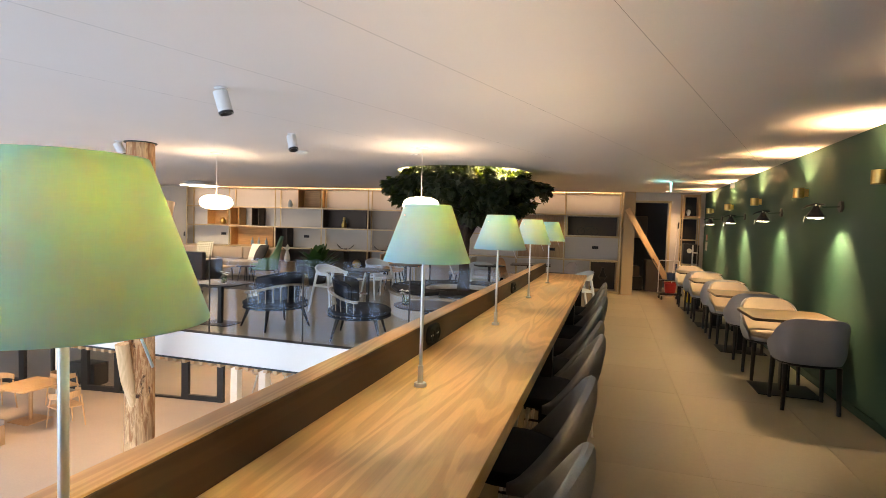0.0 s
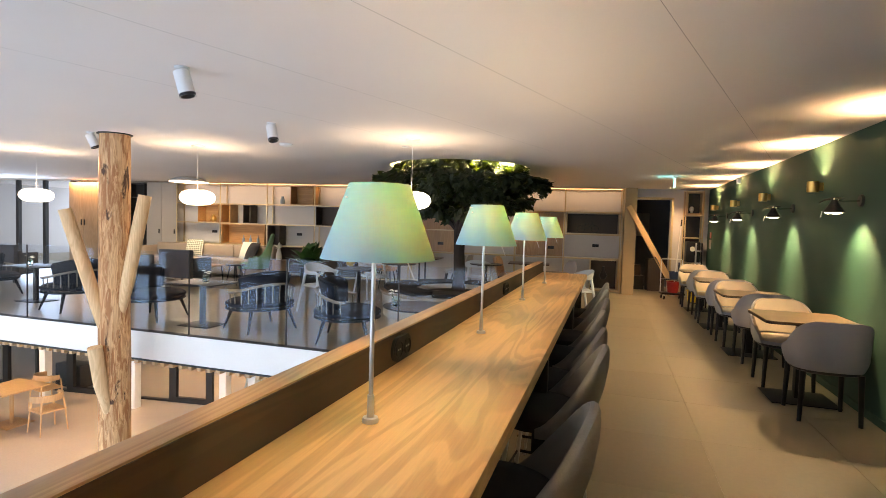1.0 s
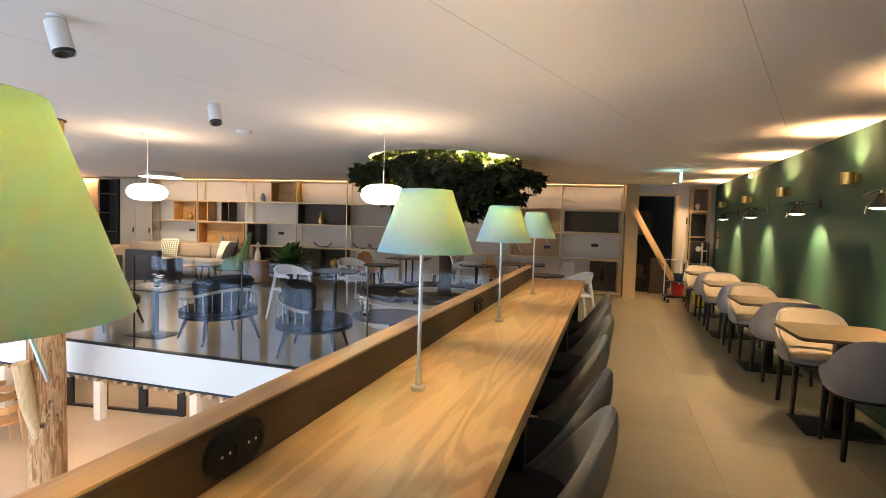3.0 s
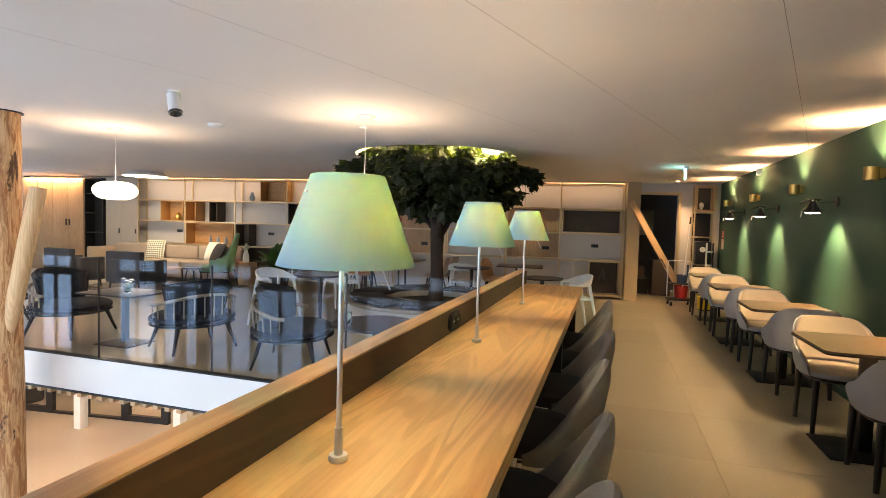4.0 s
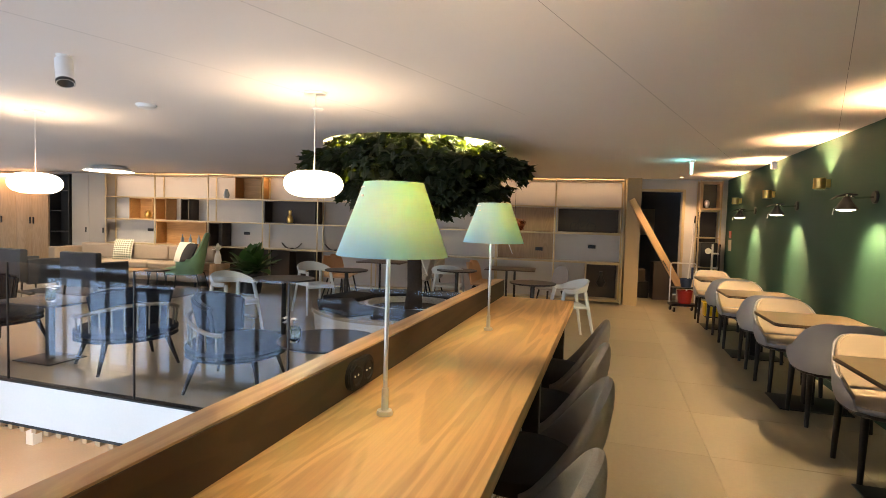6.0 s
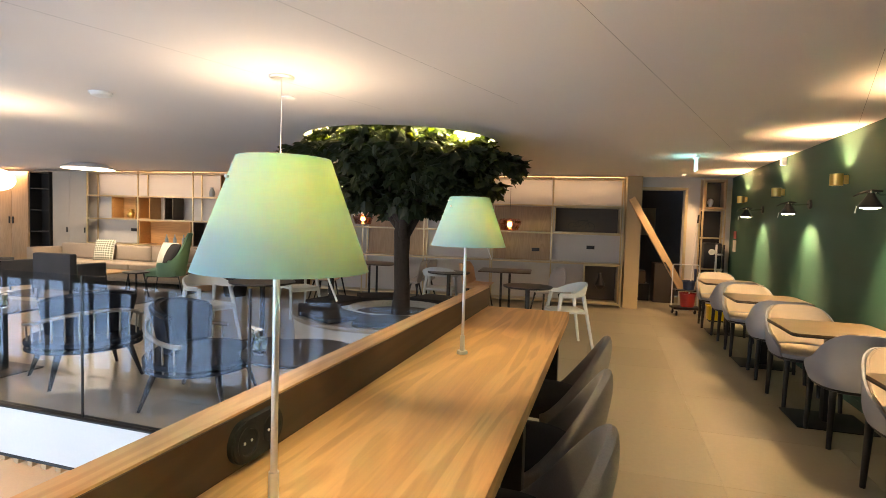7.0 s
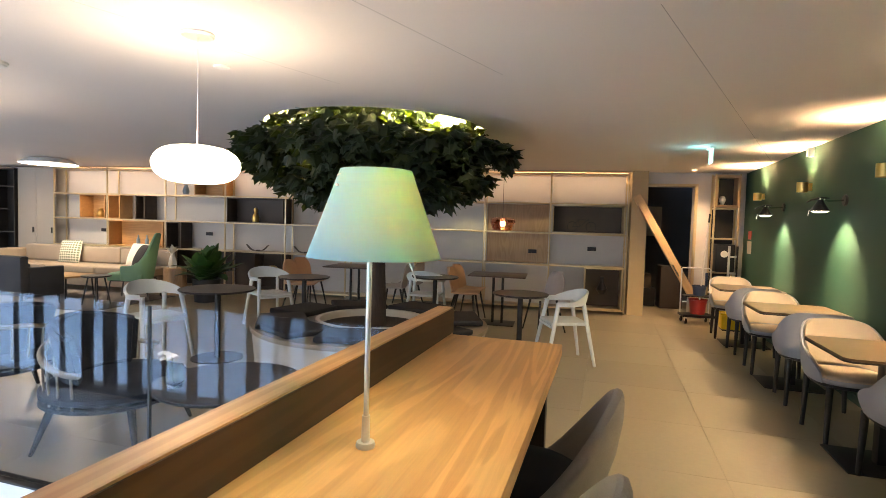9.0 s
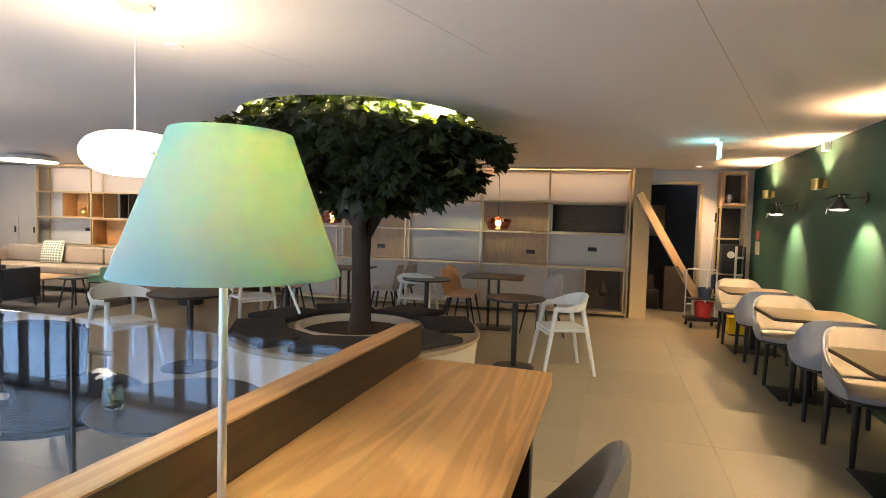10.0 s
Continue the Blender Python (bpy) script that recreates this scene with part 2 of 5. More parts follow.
BULB = glow("lit bulb", (1.0, 0.70, 0.38), 12.0)
EXIT = glow("lit exit sign", (0.25, 0.85, 0.80), 1.3)
# Dimness of the store room, put into its wall colour.
DARKROOM = surface("store room paint toned for dimness", (0.085, 0.085, 0.09), 0.8, vary=0.2)

# ---- mesh helpers ----


def bm_box(bm, lo, hi, bevel=0.0, seg=2):
    c = [(a + b) / 2 for a, b in zip(lo, hi)]
    s = [abs(b - a) for a, b in zip(lo, hi)]
    vs = bmesh.ops.create_cube(bm, size=1.0, matrix=Matrix.Translation(c) @ Matrix.Diagonal((*s, 1)))["verts"]
    if bevel:
        es = list({e for v in vs for e in v.link_edges})
        bmesh.ops.bevel(bm, geom=es, offset=min(bevel, min(s) * 0.45), segments=seg, affect="EDGES", profile=0.6)
    return bm


def box(lo, hi, bevel=0.0, seg=2):
    return bm_box(bmesh.new(), lo, hi, bevel, seg)


def bm_rod(bm, a, b, r0, r1=None, n=12, caps=True):
    a, b = Vector(a), Vector(b)
    d = b - a
    m = Matrix.Translation((a + b) / 2) @ d.to_track_quat("Z", "Y").to_matrix().to_4x4()
    bmesh.ops.create_cone(bm, cap_ends=caps, segments=n, radius1=r0, radius2=r0 if r1 is None else r1, depth=d.length, matrix=m)
    return bm


def rod(a, b, r0, r1=None, n=12):
    return bm_rod(bmesh.new(), a, b, r0, r1, n)


def lathe(profile, n=32, center=(0, 0), bm=None, wobble=None):
    """Turn (radius, height) pairs about an upright axis."""
    bm = bm or bmesh.new()
    rings = []
    for r, z in profile:
        if r < 1e-5:
            rings.append([bm.verts.new((center[0], center[1], z))])
        else:
            rings.append([bm.verts.new((center[0] + r * math.cos(2 * math.pi * i / n), center[1] + r * math.sin(2 * math.pi * i / n), z)) for i in range(n)])
    for a, b in zip(rings, rings[1:]):
        for i in range(n):
            j = (i + 1) % n
            f = [a[i % len(a)], a[j % len(a)], b[j % len(b)], b[i % len(b)]]
            f = list(dict.fromkeys(f))
            if len(f) > 2:
                bm.faces.new(f)
    return bm


def bm_tube(bm, pts, radii, n=8, closed=False):
    """A round bar that follows points."""
    pts = [Vector(p) for p in pts]
    if not isinstance(radii, (list, tuple)):
        radii = [radii] * len(pts)
    rings = []
    up = Vector((0.03, 0.05, 1))
    for i, p in enumerate(pts):
        d = pts[(i + 1) % len(pts)] - pts[i - 1] if closed else pts[min(i + 1, len(pts) - 1)] - pts[max(i - 1, 0)]
        d.normalize()
        u = up if abs(d.z) < 0.9 else Vector((1, 0.05, 0))
        a = d.cross(u).normalized()
        b = d.cross(a)
        rings.append([bm.verts.new(p + radii[i] * (a * math.cos(2 * math.pi * k / n) + b * math.sin(2 * math.pi * k / n))) for k in range(n)])
    pairs = list(zip(rings, rings[1:])) + ([(rings[-1], rings[0])] if closed else [])
    for a, b in pairs:
        best = min(range(n), key=lambda s: sum((a[k].co - b[(k + s) % n].co).length for k in range(n))) if n <= 12 else 0
        for k in range(n):
            bm.faces.new((a[k], a[(k + 1) % n], b[(k + 1 + best) % n], b[(k + best) % n]))
    if not closed:
        bm.faces.new(rings[0])
        bm.faces.new(rings[-1])
    return bm


def tube(pts, radii, n=8, closed=False):
    return bm_tube(bmesh.new(), pts, radii, n, closed)


def slab(outline, z0, z1, bevel=0.0):
    """An upright extrusion of a closed outline in plan."""
    bm = bmesh.new()
    lo, hi = [bm.verts.new((x, y, z0)) for x, y in outline], [bm.verts.new((x, y, z1)) for x, y in outline]
    n = len(outline)
    bm.faces.new(lo[::-1])
    top = bm.faces.new(hi)
    for i in range(n):
        bm.faces.new((lo[i], lo[(i + 1) % n], hi[(i + 1) % n], hi[i]))
    if bevel:
        bmesh.ops.bevel(bm, geom=list(top.edges), offset=bevel, segments=2, affect="EDGES")
    return bm


def grid_sheet(fn, nu, nv, thick=0.0, bm=None):
    """A bent sheet fn(u, v) -> point, with a thickness along its normals."""
    bm = bm or bmesh.new()
    g = [[bm.verts.new(fn(i / (nu - 1), j / (nv - 1))) for j in range(nv)] for i in range(nu)]
    fs = [bm.faces.new((g[i][j], g[i + 1][j], g[i + 1][j + 1], g[i][j + 1])) for i in range(nu - 1) for j in range(nv - 1)]
    if thick:
        bmesh.ops.recalc_face_normals(bm, faces=fs)
        bmesh.ops.solidify(bm, geom=fs, thickness=thick)
    return bm


def mesh_of(name, bm, material, smooth=True):
    bmesh.ops.recalc_face_normals(bm, faces=bm.faces[:])
    me = bpy.data.meshes.new(name)
    bm.to_mesh(me)
    bm.free()
    me.materials.append(material)
    if smooth:
        me.shade_smooth()
        me.set_sharp_from_angle(angle=radians(38))
    return me


def part(name, bm, material, parent, label=""):
    ob = new(name, mesh_of(name, bm, material))
    ob.parent = parent
    if label:
        tagged(ob, label)
    return ob


def thing(name, m, label, category, group=""):
    ob = new(name)
    ob.empty_display_size = 0.1
    ob.matrix_basis = m
    return tagged(ob, label, category, group)


def solid(name, bm, material, label, category, group="", kind="", m=None):
    ob = new(name, mesh_of(name, bm, material))
    if m is not None:
        ob.matrix_basis = m
    return tagged(ob, label, category, group, kind)


def setting(name, bm, material, label, m=None):
    return solid(name, bm, material, label, name.split("_")[0], kind="structure", m=m)


def on_wall(x, off=0.0, z=0.0):
    """A pose on the askew rear wall: local x runs along it, local -y points into the room."""
    return pose(x, wall_y(x, off), z, 0, 0, WALL_TURN)

# ---- large structure ----
TREE = (-2.41, 8.71)
HOLE_R = 1.15
XW, YS = -20.0, -6.0               # far west wall, south facade

# ceiling with its round opening; joints and the light well belong to it
bm = bmesh.new()
n = 64
x0, x1, y0, y1 = XW, WALL_X, YS, 15.5
inner, outer = [], []
for i in range(n):
    a = 2 * math.pi * i / n
    c, s = math.cos(a), math.sin(a)
    inner.append(bm.verts.new((TREE[0] + HOLE_R * c, TREE[1] + HOLE_R * s, CEIL)))
    k = min(((x1 if c > 0 else x0) - TREE[0]) / c if abs(c) > 1e-6 else 1e9, ((y1 if s > 0 else y0) - TREE[1]) / s if abs(s) > 1e-6 else 1e9)
    outer.append(bm.verts.new((TREE[0] + k * c, TREE[1] + k * s, CEIL)))
corner = {}
for x, y in ((x0, y0), (x0, y1), (x1, y0), (x1, y1)):
    corner[(x, y)] = bm.verts.new((x, y, CEIL))
for i in range(n):
    j = (i + 1) % n
    a, b = outer[i].co, outer[j].co
    f = [inner[i], outer[i]]
    if abs(a.x - b.x) > 1e-4 and abs(a.y - b.y) > 1e-4:
        f.append(min(corner.values(), key=lambda v: (v.co - (a + b) / 2).length))
    bm.faces.new(f + [outer[j], inner[j]])
up = [bm.verts.new((v.co.x, v.co.y, CEIL + 0.55)) for v in inner]
for i in range(n):
    j = (i + 1) % n
    bm.faces.new((inner[i], inner[j], up[j], up[i]))
bm.faces.new(up)
ceiling = setting("ceiling", bm, CEILING, "pale plaster ceiling with a round opening above the tree")
ceiling.data.materials.append(surface("ceiling joint", (0.36, 0.33, 0.31), 0.9))
bm = bmesh.new()
bm.from_mesh(ceiling.data)
for k, k0 in enumerate((1.03, -0.14, -1.32, -2.5)):
    for ya, yb in ((-2.0, 5.9), (5.95, 13.0)):
        if k0 < -1 and yb > 6:
            ya, yb = 2.0, 6.9
        w = 0.0016
        vs = [bm.verts.new((k0 + 0.328 * (y - 4.98) + d, y, CEIL - 0.0015)) for y, d in ((ya, -w), (ya, w), (yb, w), (yb, -w))]
        if all(v.co.x < WALL_X - 0.02 for v in vs):
            bm.faces.new(vs).material_index = 1
        else:
            yb = 4.98 + (WALL_X - 0.03 - k0) / 0.328
            if yb > ya:
                for v, (y, d) in zip(vs, ((ya, -w), (ya, w), (yb, w), (yb, -w))):
                    v.co = (k0 + 0.328 * (y - 4.98) + d, y, CEIL - 0.0015)
                bm.faces.new(vs).material_index = 1
bm.to_mesh(ceiling.data)
bm.free()

# upper floor: slab with white fascia; tiles are laid on it at the end of the file
setting("floor_slab", slab([(XW, SLAB_Y), (-0.635, SLAB_Y), (-0.635, YS), (WALL_X, YS), (WALL_X, 15.5), (XW, 15.5)], -0.30, -0.012), GROUT, "upper floor slab bedded in grey mortar")
setting("fascia", box((XW, SLAB_Y - 0.02, -0.36), (-0.64, SLAB_Y + 0.004, 0.0), 0.004), WHITE, "white painted slab edge along the atrium")
# Solid black strip standing for the dark gap between fascia and slats.
setting("trim_soffit", box((XW, SLAB_Y - 0.015, -0.387), (-0.64, SLAB_Y + 0.03, -0.361)), BLACK, "thin black strip for the dark gap under the white slab edge")
setting("trim_edge", box((XW, SLAB_Y - 0.03, 0.0), (-0.64, SLAB_Y + 0.05, 0.012), 0.002), BLACK, "thin dark glazing channel on the slab edge")
setting("floor_lower", box((XW, YS, LOW - 0.1), (WALL_X, 15.5, LOW), 0), LOWFLOOR, "pale polished screed floor of the storey below")
setting("wall_below", box((-0.64, YS, LOW), (-0.5, SLAB_Y, -0.31)), OFFWHITE, "pale wall under the gallery")
setting("ceiling_lower", box((XW, SLAB_Y, -0.36), (-0.64, 14.0, -0.305)), BLACK, "black soffit above the slats of the lower storey")
bm = bmesh.new()
for i in range(130):
    x = -0.75 - 0.145 * i
    bm_box(bm, (x - 0.028, SLAB_Y + 0.01, -0.440), (x + 0.028, 9.5, -0.388))
setting("ceiling_slats", bm, ASH, "row of pale timber ceiling slats under the slab")

# east wall, painted green, with its skirting
setting("wall_east", box((WALL_X, YS, -0.3), (WALL_X + 0.2, 15.5, CEIL + 0.1)), GREEN, "dark green painted wall with brushed texture")
setting("baseboard", box((WALL_X - 0.014, YS, 0.0), (WALL_X - 0.002, 12.2, 0.07), 0.003), GREEN, "green painted skirting board")

# rear wall, askew, with the doorway; local x along it from its middle
REAR = on_wall(0.0)


def rear_box(xa, xb, ya, yb, za, zb, bevel=0.0):
    return box((xa, ya, za), (xb, yb, zb), bevel)


DOOR_A, DOOR_B, DOOR_H = 0.62, 1.40, 2.22
setting("wall_north", rear_box(-14.9, DOOR_A, 0.36, 0.5, -0.01, CEIL + 0.05), OFFWHITE, "warm white wall behind the shelving", REAR)
setting("wall_north_2", rear_box(DOOR_B, 2.6, 0.20, 0.36, -0.01, CEIL + 0.05), OFFWHITE, "warm white wall beside the store doorway", REAR)
setting("wall_north_3", rear_box(DOOR_A, DOOR_B, 0.20, 0.36, DOOR_H, CEIL + 0.05), OFFWHITE, "warm white wall above the store doorway", REAR)
setting("wall_pier", rear_box(0.36, DOOR_A, 0.02, 0.36, -0.01, CEIL + 0.05), SAND, "sand coloured pier beside the doorway", REAR)
bm = bmesh.new()
for a, b, c, d in ((DOOR_A - 0.05, DOOR_A, 0, DOOR_H + 0.05), (DOOR_B, DOOR_B + 0.05, 0, DOOR_H + 0.05), (DOOR_A - 0.05, DOOR_B + 0.05, DOOR_H, DOOR_H + 0.05)):
    bm_box(bm, (a, 0.185, c), (b, 0.21, d), 0.003)
setting("door_1", bm, FRAME, "open store doorway with a champagne metal frame", REAR)
# the store room behind, its dimness put into the wall colour
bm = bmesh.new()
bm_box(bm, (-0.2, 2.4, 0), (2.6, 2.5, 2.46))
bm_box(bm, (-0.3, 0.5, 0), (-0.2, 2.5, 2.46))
setting("wall_store", bm, DARKROOM, "store room walls, coloured dark for the dim room", REAR)

# unseen west wall with an added daylight window, closing walls, then the glazed front
bm = bmesh.new()
bm_box(bm, (XW - 0.2, YS, LOW), (XW, -5.0, CEIL + 0.1))
bm_box(bm, (XW - 0.2, 3.8, LOW), (XW, 15.5, CEIL + 0.1))
bm_box(bm, (XW - 0.2, -5.0, 2.3), (XW, 3.8, CEIL + 0.1))
bm_box(bm, (XW - 0.2, -5.0, LOW), (XW, 3.8, -2.0))
setting("wall_west", bm, OFFWHITE, "unseen pale west wall around an added daylight opening")
win = new("window_3")
tagged(win, "unseen west window with black mullions, added as a daylight opening", "window", kind="structure")
for i in range(6):
    y = -5.0 + i * 8.8 / 5
    part("window_frame", box((XW - 0.14, y - 0.05, -2.0), (XW - 0.06, y + 0.05, 2.3)), BLACK, win)
for i in range(5):
    y = -5.0 + i * 8.8 / 5
    p = part("pane", box((XW - 0.105, y + 0.05, -2.0), (XW - 0.095, y + 1.71, 2.3)), WINGLASS, win)
    p.visible_shadow = False
# Two unseen walls, added to close the space behind the view.
setting("wall_south", box((-0.64, YS - 0.2, LOW), (WALL_X, YS, CEIL + 0.1)), OFFWHITE, "unseen pale wall added to close the gallery")
setting("wall_south_2", box((-0.84, YS, LOW), (-0.64, FACADE, CEIL + 0.1)), OFFWHITE, "unseen pale wall added to close the side of the glazed front")
bm = bmesh.new()
bm_box(bm, (XW, FACADE - 0.2, LOW), (-16.2, FACADE, CEIL + 0.1))
bm_box(bm, (-16.2, FACADE - 0.2, 2.25), (-0.845, FACADE, CEIL + 0.1))
setting("wall_front", bm, OFFWHITE, "pale facade wall around tall windows")
win = new("window_1")
tagged(win, "tall window wall with slim black mullions", "window", kind="structure")
BAY = 15.3 / 10
for i in range(11):
    x = -16.2 + i * BAY
    part("window_frame", box((x - 0.09, FACADE - 0.16, LOW), (x + 0.09, FACADE - 0.04, 2.25)), BLACK, win)
for z, h in ((-0.30, 0.24), (LOW, 0.10), (1.60, 0.07)):
    part("transom", box((-16.2, FACADE - 0.15, z), (-0.9, FACADE - 0.05, z + h)), BLACK, win)
for i in range(10):
    x = -16.2 + i * BAY
    p = part("pane", box((x + 0.09, FACADE - 0.11, LOW), (x + BAY - 0.09, FACADE - 0.10, 2.25)), WINGLASS, win)
    p.visible_shadow = False
    part("glazing_bar", box((x + BAY / 2 - 0.035, FACADE - 0.14, LOW), (x + BAY / 2 + 0.035, FACADE - 0.06, 2.25)), BLACK, win)
    if i in (3, 6, 8):                     # pairs of glazed doors below
        for d in (0.14, BAY / 2 + 0.09):
            for lo, hi in ((d - 0.05, d + 0.05), (d + 0.42, d + 0.52)):
                part("door_stile", box((x + lo, FACADE - 0.135, LOW), (x + hi, FACADE - 0.055, -0.42)), BLACK, win)
        part("door_rail", box((x + 0.09, FACADE - 0.137, -0.50), (x + BAY - 0.09, FACADE - 0.053, -0.40)), BLACK, win)

# ---- rear wall: windows, cupboards, panels west of the shelving ----
win = new("window_2")
win.matrix_basis = on_wall(-17.0)
tagged(win, "tall window with dark frames and daylight behind", "window", kind="structure")
for i in range(6):
    x = -2.6 + i * 0.96
    part("window_frame", box((x - 0.05, 0.1, 0.0), (x + 0.05, 0.2, 2.44)), BLACK, win)
for i in range(5):
    x = -2.6 + i * 0.96
    p = part("pane", box((x + 0.05, 0.145, 0.0), (x + 0.91, 0.155, 2.44)), WINGLASS, win)
    p.visible_shadow = False
bm = box((-26, 17.9, -8), (-8, 18.0, 9))
day = glow("hazy daylight", (0.62, 0.76, 1.0), 0.85)
setting("backdrop", bm, day, "hazy blue daylight outside the windows")


def cupboard(x0, x1, label):
    w = x1 - x0
    t = thing("cupboard", on_wall(x0), label, "cupboard")
    part("body", box((0, 0.03, 0), (w, 0.36, 2.40), 0.003), OAK_Z, t)
    k = max(1, round(w / 0.48))
    for i in range(k):
        d = part("door", box((w * i / k + 0.004, 0.005, 0.08), (w * (i + 1) / k - 0.004, 0.028, 2.38), 0.002), OAK_Z, t)
        hx = w * (i + 1) / k - 0.05 if i % 2 == 0 else w * i / k + 0.05
        part("handle", box((hx - 0.012, -0.02, 1.18), (hx + 0.012, 0.005, 1.34), 0.003), BLACK, d, "short black pull handle")
    return t


lamp("cupboard_light", "AREA", on_wall(-13.85, -0.05, 2.42), 14, WARM, shape="RECTANGLE", size=1.8, size_y=0.04)
cupboard(-14.80, -12.90, "tall oak cupboard with paired doors and black pulls")
t = thing("niche_shelf", on_wall(-12.88), "narrow dark open niche with shelves", "shelf")
part("back", box((0, 0.30, 0), (0.55, 0.36, 2.40)), BLACK, t)
for z in (0.02, 0.5, 1.0, 1.5, 2.0, 2.38):
    part("shelf", box((0.01, 0.02, z), (0.54, 0.30, z + 0.02)), DARKTOP, t)
for x in (0.0, 0.535):
    part("side_panel", box((x, 0.01, 0), (x + 0.015, 0.36, 2.40)), BLACK, t)
t = thing("wall_panel", on_wall(-12.30), "grey beige flush panel doors in the wall", "door")
for i in range(2):
    d = part("door", box((0.48 * i + 0.004, 0.06, 0.02), (0.48 * (i + 1) - 0.004, 0.10, 2.42), 0.002), GREYWALL, t)
    part("handle", box((0.48 * i + 0.40, 0.035, 1.02), (0.48 * i + 0.42, 0.06, 1.14), 0.003), BLACK, d)

# ---- shelving ----
ROWS_Z = (0.06, 0.80, 1.36, 1.88, 2.40)
POSTS_X = [0.305, -0.98, -2.13, -3.46, -4.74, -5.98, -7.27, -8.61, -9.98, -11.30]
shelving = thing("wall_shelving", REAR, "wall-long champagne steel shelving with open bays and lit top", "shelving")
SEC = math.sqrt(1 + SLANT * SLANT)
lx = [x * SEC for x in POSTS_X]
for x in lx:
    for y in (0.0, 0.30):
        part("post", box((x - 0.013, y - 0.013, 0), (x + 0.013, y + 0.013, 2.43), 0.002), FRAME, shelving)
for i in range(len(lx) - 1):
    a, b = lx[i + 1] + 0.014, lx[i] - 0.014
    for k, z in enumerate(ROWS_Z):
        part("shelf", box((a, -0.012, z - 0.014), (b, 0.33, z + 0.014), 0.002), FRAME, shelving)
lamp("led_light", "AREA", REAR @ pose((lx[0] + lx[-1]) / 2, 0.15, 2.378, 16, 0, 0), 7, WARM, shape="RECTANGLE", size=lx[0] - lx[-1], size_y=0.05)
part("led_strip", box((lx[-1], 0.22, 2.416), (lx[0], 0.30, 2.430)), LED, shelving, "warm lit strip along the top")
part("top_rail", box((lx[-1] - 0.02, -0.02, 2.432), (lx[0] + 0.02, 0.34, 2.446)), FRAME, shelving)
# boxes and back panels set into bays: bay index, row, share of the bay, material of the lining
DARKBACK = surface("dark stained lining", (0.060, 0.045, 0.035), 0.6, vary=0.15)


def bay_box(bay, row, u0, u1, lining, face, label):
    a, b = lx[bay + 1] + 0.02, lx[bay] - 0.02
    xa, xb = a + (b - a) * u0, a + (b - a) * u1
    za, zb = ROWS_Z[row] + 0.016, ROWS_Z[row + 1] - 0.016
    t = thing("shelf_box", REAR @ pose(xa, 0, za), label, "shelf box", "boxes in the shelving")
    w, h = xb - xa, zb - za
    part("back", box((0, 0.315, 0), (w, 0.33, h)), lining, t)
    for nm, lo, hi in (("side_panel", (0, -0.02, 0), (0.016, 0.314, h)), ("side_panel", (w - 0.016, -0.02, 0), (w, 0.314, h)), ("board", (0.017, -0.02, 0), (w - 0.017, 0.314, 0.016)), ("board", (0.017, -0.02, h - 0.016), (w - 0.017, 0.314, h))):
        part(nm, box(lo, hi, 0.002), face, t)
    return t


BOXOAK = timber("honey oak lining", (0.52, 0.29, 0.11), (0.34, 0.17, 0.06), "x", 0.5)
OAKBOX = "oak-lined box set in the shelving"
DARKBOX = "dark-lined box set in the shelving"
bay_box(0, 2, 0.02, 0.98, DARKBACK, FRAME, DARKBOX)
bay_box(0, 0, 0.48, 0.98, DARKBACK, FRAME, DARKBOX)
bay_box(5, 2, 0.02, 0.98, DARKBACK, DARKBACK, DARKBOX)
bay_box(6, 3, 0.50, 0.98, BOXOAK, BOXOAK, OAKBOX)
bay_box(8, 2, 0.5, 0.98, BOXOAK, BOXOAK, OAKBOX)
bay_box(7, 1, 0.02, 0.98, BOXOAK, BOXOAK, OAKBOX)
bay_box(7, 2, 0.50, 0.66, DARKBACK, DARKBACK, DARKBOX)
bay_box(6, 1, 0.01, 0.27, DARKBACK, DARKBACK, DARKBOX)
bay_box(7, 2, 0.01, 0.22, BOXOAK, BOXOAK, OAKBOX)
bay_box(5, 0, 0.50, 0.98, DARKBACK, DARKBACK, DARKBOX)
for bay, row, mat_ in ((1, 1, OAK_Z), (1, 2, OAK_Z), (3, 1, OAK_Z), (3, 2, OAK_Z), (5, 0, DARKBACK), (6, 0, DARKBACK), (4, 1, GREYWALL), (4, 2, GREYWALL)):
    a, b = lx[bay + 1] + 0.02, lx[bay] - 0.02
    part("back_panel", box((a, 0.335, ROWS_Z[row] + 0.012), (b, 0.35, ROWS_Z[row + 1] + (0.0 if row == 2 else -0.012))), mat_, shelving)
for bay, z in ((0, 1.10), (3, 1.02), (7, 1.02), (8, 1.12), (6, 1.12), (1, 1.02)):
    xm = (lx[bay] + lx[bay + 1]) / 2 + (0.28 if bay in (1, 8) else 0.1)
    s = solid("wall_socket", box((xm - 0.075, 0.318, z - 0.035), (xm + 0.075, 0.334, z + 0.035), 0.004), BLACK, "black double wall socket on the back of the shelving", "socket", "sockets in the shelving", m=REAR)
